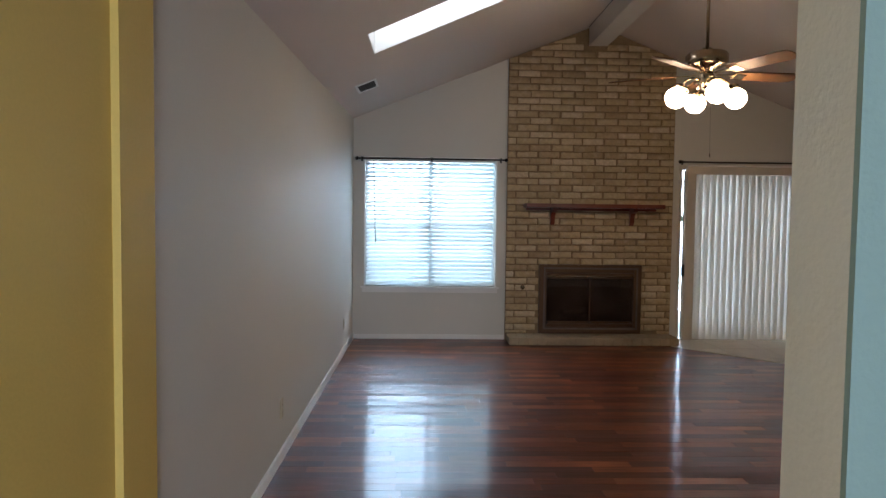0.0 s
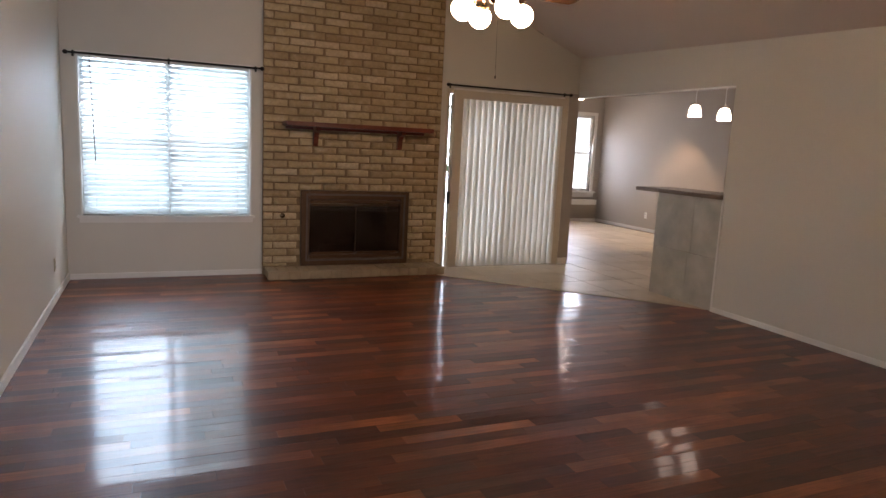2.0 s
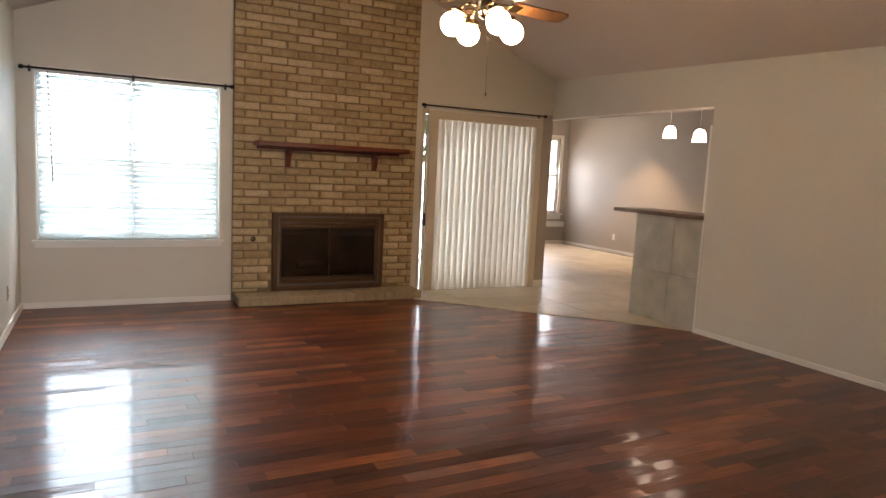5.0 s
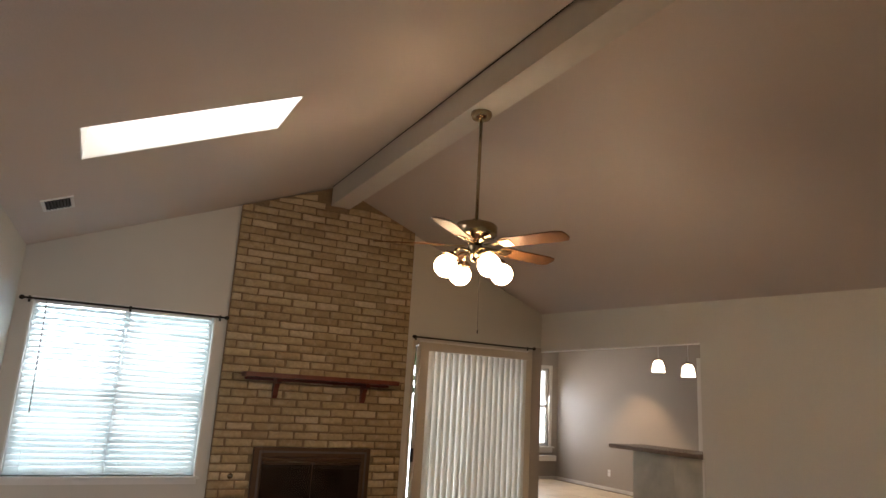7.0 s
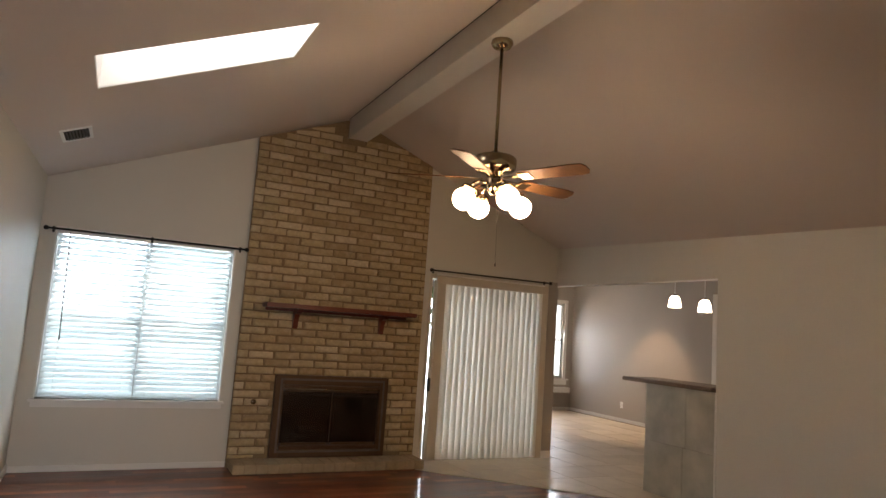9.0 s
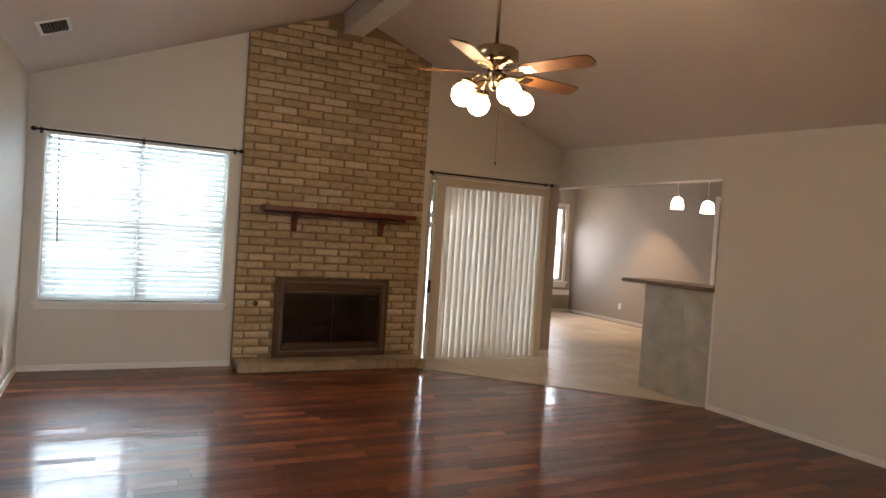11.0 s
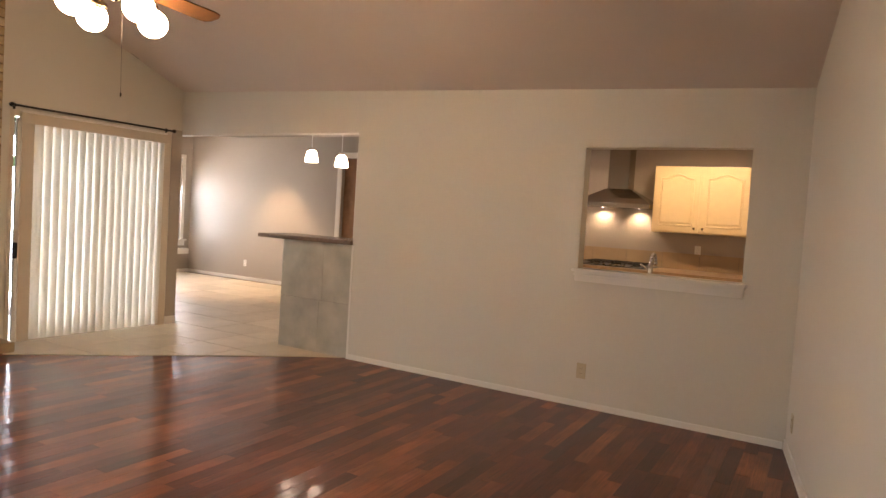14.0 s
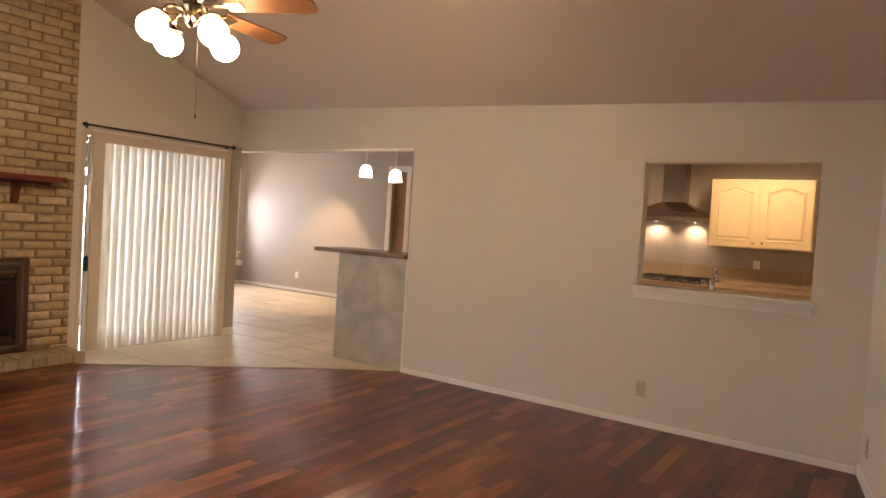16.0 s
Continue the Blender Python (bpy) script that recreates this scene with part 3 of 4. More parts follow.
def vane_mesh(h):
    """A gently curved upright slat."""
    bm = bmesh.new()
    n, w = 6, 0.089
    a, b = [], []
    for i in range(n + 1):
        u = (i / n - 0.5) * w
        bow = -0.021 * (1 - (2 * i / n - 1) ** 2)
        a.append([bm.verts.new((u, bow + 0.0006, z)) for z in (0, h)])
        b.append([bm.verts.new((u, bow - 0.0006, z)) for z in (0, h)])
    for r in (a, b):
        for p, q in zip(r, r[1:]):
            f = bm.faces.new((p[0], q[0], q[1], p[1]))
            f.smooth = True
    return mesh_of(bm, "slat", VANE)


VANE = sheer("vertical_blind_vinyl", (0.88, 0.87, 0.82), 0.20)
vane = vane_mesh(1.925)
for i in range(17):
    ob = new("slat", vane)
    ob.parent = t
    ob.location = (-0.600 + i * 0.0775, 0.012, 0.028 + random.uniform(-0.004, 0.004))
    ob.rotation_euler = (0, 0, radians(-27 + random.uniform(-0.9, 0.9)))

# ---- fireplace ----
fp = thing("fireplace", "tan brick fireplace with bronze glass doors and low hearth", "fireplace")
CH0, CH1, CHY = 1.774, 3.708, -0.052
bm = bmesh.new()
gable(bm, [CH0, FIRE[0], RIDGE, FIRE[1], CH1], [FIRE], CHY, -0.002, -0.004, 0.0)
bmesh.ops.remove_doubles(bm, verts=bm.verts, dist=0.0005)
seen = {}
for f in list(bm.faces):
    seen.setdefault(frozenset(f.verts), []).append(f)
for fs in seen.values():
    if len(fs) > 1:
        for f in fs:
            bm.faces.remove(f)
part("chimney_breast", bm, MORTAR, fp, "tan mortar core of the chimney breast")


def brick_mesh(w, d, h, seed):
    """A worn brick: its face bulges a little and its rim is chipped and rounded."""
    rnd = random.Random(seed)
    bm = bmesh.new()
    nx, nz = 4, 2
    rim = 0.007
    xs = [0, rim] + [rim + (w - 2 * rim) * i / nx for i in range(1, nx)] + [w - rim, w]
    zs = [0, rim, h / 2, h - rim, h]
    grid = []
    for i, x in enumerate(xs):
        col = []
        for k, z in enumerate(zs):
            edge = i in (0, len(xs) - 1) or k in (0, len(zs) - 1)
            y = rnd.uniform(0.006, 0.009) if edge else rnd.uniform(-0.0022, 0.0012)
            jx = rnd.uniform(-0.003, 0.003) if i in (0, len(xs) - 1) else 0
            jz = rnd.uniform(-0.0025, 0.0025) if k in (0, len(zs) - 1) else 0
            col.append(bm.verts.new((x + jx, y, z + jz)))
        grid.append(col)
    for a, b in zip(grid, grid[1:]):
        for k in range(len(zs) - 1):
            bm.faces.new((a[k], b[k], b[k + 1], a[k + 1])).smooth = True
    loop = [c[0] for c in grid] + grid[-1][1:] + [c[-1] for c in grid[::-1]][1:] + grid[0][::-1][1:-1]
    back = [bm.verts.new((v.co.x, d, v.co.z)) for v in loop]
    for i in range(len(loop)):
        j = (i + 1) % len(loop)
        bm.faces.new((loop[i], back[i], back[j], loop[j]))
    return mesh_of(bm, "brick", BRICK)


PITCHX, COURSE, JT = 0.2545, 0.0767, 0.0125
FULL = [brick_mesh(PITCHX - JT - 0.012 * (i % 3) / 2, 0.02, COURSE - JT - 0.004 * (i % 2), i) for i in range(12)]
SURR = (2.158, 3.352, 0.085, 0.892)
made = 0
rb = random.Random(4)
for c in range(46):
    z = 0.128 + c * COURSE
    x = CH0 + 0.002 - (0 if c % 2 else 0.150) + rb.uniform(-0.006, 0.006)
    while x < CH1 - 0.01:
        a, b = max(x, CH0 + 0.002), min(x + PITCHX - JT, CH1 - 0.002)
        x += PITCHX
        zt = z + COURSE - JT
        spans = [(a, b)]
        if zt > SURR[2] and z < SURR[3] - 0.03:
            spans = [(a, min(b, SURR[0] - 0.003)), (max(a, SURR[1] + 0.003), b)]
        for a, b in spans:
            if b - a < 0.035:
                continue
            ra, rbn = roof(a) - 0.008, roof(b) - 0.008
            if min(ra, rbn) < z + 0.012:
                continue
            if z > 3.32 and b > 2.66 and a < 2.89:
                continue
            if min(ra, rbn) < zt:
                bm = bmesh.new()
                ta, tb = min(zt, ra), min(zt, rbn)
                y0, y1 = CHY - 0.009, CHY + 0.008
                hexa(bm, [(a, y0, z), (b, y0, z), (b, y1, z), (a, y1, z)], [(a, y0, ta), (b, y0, tb), (b, y1, tb), (a, y1, ta)])
                part("brick", bm, BRICK, fp)
            elif b - a > PITCHX - JT - 0.004:
                ob = new("brick", rb.choice(FULL))
                ob.parent = fp
                ob.location = (a + rb.uniform(0, 0.006), CHY - 0.012 + rb.uniform(-0.003, 0.003), z + rb.uniform(-0.002, 0.002))
                ob.rotation_euler = (radians(rb.uniform(-1.5, 1.5)), radians(rb.uniform(-0.4, 0.4)), radians(rb.uniform(-0.7, 0.7)))
            else:
                ob = new("brick", brick_mesh(b - a, 0.02, COURSE - JT, made))
                ob.parent = fp
                ob.location = (a, CHY - 0.010 + rb.uniform(-0.002, 0.002), z)
            made += 1

# the cut course just above the hearth
x = CH0 + 0.002
while x < CH1 - 0.03:
    b = min(x + PITCHX - JT, CH1 - 0.002)
    if b < SURR[0] or x > SURR[1]:
        ob = new("brick", brick_mesh(b - x, 0.02, 0.030, made))
        ob.parent = fp
        ob.location = (x, CHY - 0.011, 0.0885)
        made += 1
    x += PITCHX
HEARTH = material("worn_hearth_brick", (0.35, 0.275, 0.175), 0.8, 0, 0.22, 18, 0.6)
bm = bmesh.new()
box(bm, 1.79, 3.705, -0.362, CHY - 0.012, 0.0, 0.080, 0.006)
hearth = part("hearth", bm, MORTAR, fp, "low raised brick hearth")
for i in range(18):
    bm = bmesh.new()
    a = 1.786 + i * 0.1069
    box(bm, a, a + 0.1035, -0.371, CHY - 0.014, 0.006, 0.087 + rb.uniform(-0.002, 0.002), 0.005)
    part("hearth_brick", bm, HEARTH, hearth)

y = CHY - 0.022
bm = bmesh.new()
for a, b, c, d in ((SURR[0], SURR[0] + 0.082, SURR[2] + 0.006, SURR[3]), (SURR[1] - 0.095, SURR[1], SURR[2] + 0.006, SURR[3]), (SURR[0] + 0.082, SURR[1] - 0.095, 0.80, SURR[3]), (SURR[0] + 0.082, SURR[1] - 0.095, SURR[2] + 0.006, 0.165)):
    box(bm, a, b, y - 0.022, CHY - 0.001, c, d, 0.006)
surround = part("fire_surround", bm, BRONZE, fp, "dark bronze metal surround")
bm = bmesh.new()
box(bm, 2.243, 3.254, y - 0.030, y - 0.006, 0.755, 0.795, 0.008)
part("top_rail", bm, BRONZE, surround)
bm = bmesh.new()
rod(bm, (2.25, y - 0.034, 0.757), (3.25, y - 0.034, 0.757), 0.006, 8)
part("trim_strip", bm, BRASS, surround, "thin brass trim strip")
bm = bmesh.new()
box(bm, 2.243, 3.254, y - 0.030, y - 0.006, 0.168, 0.212, 0.008)
part("bottom_rail", bm, BRONZE, surround)
for a, b in ((2.245, 2.7485), (2.7495, 3.252)):
    bm = bmesh.new()
    for c, d, e, f in ((a, a + 0.003, 0.214, 0.752), (b - 0.003, b, 0.214, 0.752), (a + 0.022, b - 0.022, 0.214, 0.236), (a + 0.022, b - 0.022, 0.730, 0.752)):
        box(bm, c, d, y - 0.020, y - 0.004, e, f, 0.003)
    leaf = part("fire_door", bm, BRONZE, surround)
    bm = bmesh.new()
    box(bm, a + 0.003, b - 0.003, y - 0.014, y - 0.010, 0.232, 0.734)
    part("pane", bm, SMOKED, leaf, "smoked glass fire door pane")
bm = bmesh.new()
for a, b, c, d, e, f in ((FIRE[0] - 0.02, FIRE[0], -0.10, 0.50, FIRE[2] - 0.02, FIRE[3] + 0.02), (FIRE[1], FIRE[1] + 0.02, -0.10, 0.50, FIRE[2] - 0.02, FIRE[3] + 0.02), (FIRE[0], FIRE[1], 0.48, 0.50, FIRE[2], FIRE[3]), (FIRE[0], FIRE[1], -0.10, 0.48, FIRE[2] - 0.02, FIRE[2]), (FIRE[0], FIRE[1], -0.10, 0.48, FIRE[3], FIRE[3] + 0.02)):
    box(bm, a, b, c, d, e, f)
part("firebox", bm, SOOT, fp, "soot-blackened firebox")
bm = bmesh.new()
lathe(bm, ((0, 0), (0.026, 0), (0.026, 0.006), (0.012, 0.010), (0.012, 0.016), (0, 0.016)), 16, (1.97, CHY - 0.010, 0.622), pose(0, 0, 0, 90, 0, 0))
part("gas_valve_cover", bm, STEEL, fp, "small round metal gas valve cover")
BARK = material("ashen_log", (0.14, 0.11, 0.09), 0.95, 0, 0.4, 16, 0.8)
for a, b, r in (((2.42, 0.12, 0.225), (2.86, 0.20, 0.225), 0.055), ((2.45, 0.26, 0.22), (2.80, 0.18, 0.22), 0.05), ((2.48, 0.15, 0.315), (2.78, 0.23, 0.32), 0.045)):
    bm = bmesh.new()
    a, b = Vector(a), Vector(b)
    q = (b - a).to_track_quat("Z", "Y").to_matrix().to_4x4()
    n = (b - a).length
    lathe(bm, ((0, 0), (r * 0.9, 0), (r, 0.03), (r * 0.93, n * 0.5), (r * 1.03, n - 0.03), (r * 0.85, n), (0, n)), 10, a, q)
    for v in bm.verts:
        v.co += Vector((0, 0, 1)) * noise.noise(v.co * 18) * 0.008
    tagged(part("fire_log", bm, BARK), "ash-grey burnt log lying in the firebox", "log", "logs in the firebox")

# mantel shelf
t = thing("mantel_shelf", "red-stained wooden mantel shelf on two brackets", "shelf", (2.75, CHY - 0.012, 1.545))
bm = bmesh.new()
box(bm, -0.79, 0.785, -0.235, 0, 0.0, 0.045, 0.006)
part("shelf_board", bm, MANTEL, t)
bm = bmesh.new()
box(bm, -0.76, 0.755, -0.025, 0, -0.028, -0.001, 0.004)
part("rail", bm, MANTEL, t)
for u in (-0.455, 0.465):
    bm = bmesh.new()
    outline = ((0, -0.001), (-0.17, -0.001), (-0.165, -0.035), (-0.10, -0.055), (-0.062, -0.10), (-0.05, -0.165), (-0.025, -0.195), (0, -0.195))
    rings = [[bm.verts.new((u + s, yy - 0.002, zz)) for yy, zz in outline] for s in (-0.024, 0.024)]
    bm.faces.new(rings[0])
    bm.faces.new(rings[1][::-1])
    for i in range(len(outline)):
        j = (i + 1) % len(outline)
        bm.faces.new((rings[0][i], rings[1][i], rings[1][j], rings[0][j]))
    part("bracket", bm, MANTEL, t)

# ---- baseboards and trim ----
def base(name, x0, x1, y0, y1, h=0.075, mat=TRIM):
    bm = bmesh.new()
    box(bm, x0, x1, y0, y1, 0.001, h, 0.004)
    structure(name, bm, mat, "white painted baseboard")


base("baseboard_west", 0.0005, 0.014, -5.658, -0.014)
base("baseboard_north", 0.0005, CH0 - 0.004, -0.014, -0.0005, 0.055)
base("baseboard_corner", SLD[1] + 0.112, 5.55, -0.018, -0.0055, 0.09)
base("baseboard_east", W - 0.014, W - 0.0005, -6.03, OPEN[0] - 0.02, 0.048)
bm = bmesh.new()
hexa(bm, [(JAMB + 0.01, -6.6585, 0.001), (W - 0.015, -6.0472, 0.001), (W - 0.015, -6.034, 0.001), (JAMB + 0.01, -6.6455, 0.001)], [(JAMB + 0.01, -6.6585, 0.07), (W - 0.015, -6.0472, 0.07), (W - 0.015, -6.036, 0.07), (JAMB + 0.01, -6.6475, 0.07)])
structure("baseboard_south", bm, TRIM, "white painted baseboard")
base("baseboard_hall", 0.0225, 0.034, -5.88, -5.662, 0.075)
base("baseboard_nook_east", KX - 0.014, KX - 0.0005, 0.86, NY - 0.015, 0.058)
base("baseboard_nook_north", W + 0.13, KX - 0.0005, NY - 0.014, NY - 0.0005, 0.058)
bm = bmesh.new()
box(bm, W - 0.006, W + 0.125, OPEN[0] - 0.014, OPEN[0] + 0.006, 0.0, 1.05)
structure("trim_opening", bm, TRIM, "white corner trim beside the bar wall")

# ---- bar ----
bm = bmesh.new()
box(bm, W + 0.010, W + 0.14, -2.427, -1.585, 0, 1.052)
knee = structure("wall_bar", bm, GROUT, "tiled half wall under the bar counter")
for a, b, c, d in ((-2.065, -1.584, 0.004, 0.4985), (-2.427, -2.0675, 0.004, 0.4985), (-2.095, -1.584, 0.502, 1.050), (-2.427, -2.097, 0.502, 1.050)):
    bm = bmesh.new()
    box(bm, W - 0.001, W + 0.012, a, b, c, d, 0.0015)
    part("tile", bm, WALLTILE, knee)
for c, d in ((0.004, 0.498), (0.503, 1.050)):
    bm = bmesh.new()
    box(bm, W + 0.001, W + 0.14, -1.583, -1.572, c, d, 0.0015)
    part("tile", bm, WALLTILE, knee)
bm = bmesh.new()
box(bm, W - 0.045, W + 0.46, -2.427, -1.262, 1.053, 1.092, 0.008)
tagged(part("bar_counter", bm, BAR), "dark brown stone bar counter on the tiled half wall", "counter")


def pendant(x, y, drop):
    t = thing("pendant_lamp", "lit white glass pendant lamp above the bar counter", "lamp", (x, y, 2.1715), 0, "pendant lamps above the bar")
    bm = bmesh.new()
    lathe(bm, ((0, 0), (0.068, 0), (0.066, -0.012), (0.034, -0.022), (0, -0.024)), 20)
    part("canopy", bm, CHROME, t)
    bm = bmesh.new()
    rod(bm, (0, 0, -0.02), (0, 0, 0.135 - drop), 0.003, 6)
    part("cord", bm, WHITEPL, t)
    bm = bmesh.new()
    lathe(bm, ((0, 0.15), (0.018, 0.148), (0.020, 0.12), (0, 0.118)), 14, (0, 0, -drop))
    part("socket", bm, CHROME, t)
    bm = bmesh.new()
    lathe(bm, ((0.015, 0.128), (0.040, 0.121), (0.056, 0.094), (0.065, 0.050), (0.070, 0), (0.067, 0), (0.060, 0.050), (0.050, 0.092), (0.015, 0.120)), 20, (0, 0, -drop))
    part("shade", bm, SHADE, t, "glowing white glass bell shade")


pendant(6.12, -1.37, 0.313)
pendant(6.12, -1.78, 0.362)

# ---- ceiling fan ----
fan = thing("ceiling_fan", "brass ceiling fan with wooden blades and four lit globes", "ceiling fan", (RIDGE, -3.04, 3.385))
bm = bmesh.new()
lathe(bm, ((0, 0), (0.072, 0), (0.075, -0.02), (0.060, -0.045), (0.025, -0.062), (0, -0.062)), 24)
part("canopy", bm, BRASS, fan)
bm = bmesh.new()
rod(bm, (0, 0, -0.05), (0, 0, -0.79), 0.012, 12)
part("downrod", bm, BRASS, fan)
bm = bmesh.new()
lathe(bm, ((0, -0.765), (0.03, -0.765), (0.05, -0.785), (0.128, -0.80), (0.142, -0.815), (0.142, -0.872), (0.125, -0.895), (0.06, -0.91), (0.05, -0.93), (0, -0.93)), 32)
part("motor_housing", bm, BRASS, fan)
for k in range(5):
    a = Matrix.Rotation(radians(6 + 72 * k), 4, "Z")
    bm = bmesh.new()
    outline = ((0.20, -0.050), (0.26, -0.058), (0.60, -0.068), (0.655, -0.060), (0.675, -0.030), (0.675, 0.030), (0.655, 0.060), (0.60, 0.068), (0.26, 0.058), (0.20, 0.050))
    tilt = Matrix.Rotation(radians(-13), 4, "X")
    up = [bm.verts.new(a @ (tilt @ Vector((u, v, 0.004)) + Vector((0, 0, -0.945)))) for u, v in outline]
    dn = [bm.verts.new(a @ (tilt @ Vector((u, v, -0.004)) + Vector((0, 0, -0.945)))) for u, v in outline]
    bm.faces.new(up)
    bm.faces.new(dn[::-1])
    for i in range(len(outline)):
        j = (i + 1) % len(outline)
        bm.faces.new((dn[i], dn[j], up[j], up[i]))
    blade = part("blade", bm, BLADE, fan)
    bm = bmesh.new()
    vs = box(bm, 0.07, 0.24, -0.016, 0.016, -0.006, 0.0, 0.002)
    vs = box(bm, 0.20, 0.285, -0.040, 0.040, -0.0105, -0.0055, 0.002)
    bm.transform(a @ Matrix.Translation((0, 0, -0.945)) @ tilt)
    part("blade_iron", bm, BRASS, blade, "brass blade bracket")
bm = bmesh.new()
lathe(bm, ((0, -0.93), (0.042, -0.93), (0.050, -0.95), (0.050, -1.00), (0.035, -1.03), (0.018, -1.05), (0, -1.06)), 24)
kit = part("light_kit", bm, BRASS, fan)
for k in range(4):
    a = Matrix.Rotation(radians(-3 + 90 * k), 4, "Z")
    bm = bmesh.new()
    pts = [(0.035, 0, -0.985), (0.09, 0, -0.972), (0.135, 0, -0.985), (0.165, 0, -1.02)]
    for p, q in zip(pts, pts[1:]):
        rod(bm, a @ Vector(p), a @ Vector(q), 0.008, 8)
    lathe(bm, ((0.012, 0.022), (0.030, 0.016), (0.050, 0.004), (0.058, -0.016), (0.055, -0.017)), 16, a @ Vector((0.168, 0, -1.035)), a @ pose(0, 0, 0, 0, -28, 0))
    arm = part("lamp_arm", bm, BRASS, kit)
    bm = bmesh.new()
    prof = [(0.028 if i == 0 else 0.074 * math.sin(math.pi * (0.12 + 0.88 * i / 12)), 0.072 * math.cos(math.pi * (0.12 + 0.88 * i / 12)) - 0.066) for i in range(13)]
    prof[-1] = (0, prof[-1][1])
    lathe(bm, prof, 20, a @ Vector((0.176, 0, -1.052)), a @ pose(0, 0, 0, 0, -28, 0))
    part("globe", bm, GLOBE, arm, "glowing round glass globe")
bm = bmesh.new()
rod(bm, (0.02, -0.03, -1.04), (0.025, -0.035, -1.50), 0.0009, 5)
lathe(bm, ((0, -0.015), (0.004, -0.010), (0.004, 0.006), (0, 0.012)), 8, (0.025, -0.035, -1.51))
part("pull_chain", bm, IRON, fan)

# ---- ceiling vent ----
vent = thing("ceiling_vent", "white louvred air vent in the sloping ceiling", "vent")
vent.matrix_basis = Matrix.Translation((0.287, -1.57, roof(0.287, -1.57) - 0.001)) @ Matrix.Rotation(0.033, 4, "X") @ Matrix.Rotation(-math.atan(PITCH), 4, "Y")
# Shade inside the vent is put into colour: darkened slats, near-black backing sheet.
VENTSLAT = material("darkened_louvre", (0.09, 0.085, 0.08), 0.6)
VENTDARK = material("vent_duct_shade", (0.04, 0.036, 0.032), 0.9)
bm = bmesh.new()
for a, b, c, d in ((-0.10, -0.078, -0.185, 0.185), (0.078, 0.10, -0.185, 0.185), (-0.078, 0.078, -0.185, -0.163), (-0.078, 0.078, 0.163, 0.185)):
    box(bm, a, b, c, d, -0.010, 0.0, 0.002)
part("frame", bm, TRIM, vent)
bm = bmesh.new()
box(bm, -0.080, 0.080, -0.165, 0.165, -0.002, -0.001)
part("backing", bm, VENTDARK, vent)
for i in range(7):
    bm = bmesh.new()
    box(bm, -0.008, 0.008, -0.155, 0.155, -0.0008, 0.0008)
    bm.transform(Matrix.Translation((-0.06 + i * 0.02, 0, -0.007)) @ Matrix.Rotation(radians(48), 4, "Y"))
    part("slat", bm, VENTSLAT, vent)


# ---- outlets ----
def outlet(x, y, z, rz, label, mat=PLASTIC):
    t = thing("wall_outlet", label, "outlet", (x, y, z), rz, "wall outlets")
    bm = bmesh.new()
    box(bm, -0.036, 0.036, -0.006, 0, -0.058, 0.058, 0.003)
    part("cover_plate", bm, mat, t)
    for s in (-0.02, 0.02):
        bm = bmesh.new()
        box(bm, -0.016, 0.016, -0.0085, -0.0055, s - 0.014, s + 0.014, 0.002)
        face = part("receptacle", bm, mat, t)
        bm = bmesh.new()
        for u in (-0.006, 0.006):
            box(bm, u - 0.001, u + 0.001, -0.0092, -0.0082, s - 0.005, s + 0.005)
        part("slots", bm, DARK, face)


outlet(0.0, -3.84, 0.305, 90, "ivory wall outlet low on the long beige wall")
outlet(0.0, -0.85, 0.305, 90, "ivory wall outlet low beside the window corner")
outlet(W, -4.66, 0.275, -90, "ivory wall outlet low below the pass-through")
outlet(KX, 2.90, 0.30, -90, "white wall outlet low on the taupe nook wall", WHITEPL)
outlet(KX - 0.003, -4.825, 1.145, -90, "white kitchen outlet above the tiled backsplash", WHITEPL)
outlet(5.30, -6.0812, 0.24, 188.3, "ivory wall outlet low near the corner")

# ---- pass-through ----
bm = bmesh.new()
box(bm, W - 0.060, W + 0.17, PASS[0] - 0.035, PASS[1] + 0.035, PASS[2] - 0.022, PASS[2], 0.007)
sill = structure("trim_pass_sill", bm, TRIM, "white moulded sill of the kitchen pass-through")
bm = bmesh.new()
box(bm, W - 0.024, W - 0.001, PASS[0] - 0.016, PASS[1] + 0.016, PASS[2] - 0.032, PASS[2] - 0.022)
box(bm, W - 0.042, W - 0.001, PASS[0] - 0.024, PASS[1] + 0.024, PASS[2] - 0.054, PASS[2] - 0.032, 0.007)
box(bm, W - 0.022, W - 0.001, PASS[0] - 0.015, PASS[1] + 0.015, PASS[2] - 0.094, PASS[2] - 0.054, 0.005)
part("moulding", bm, TRIM, sill)

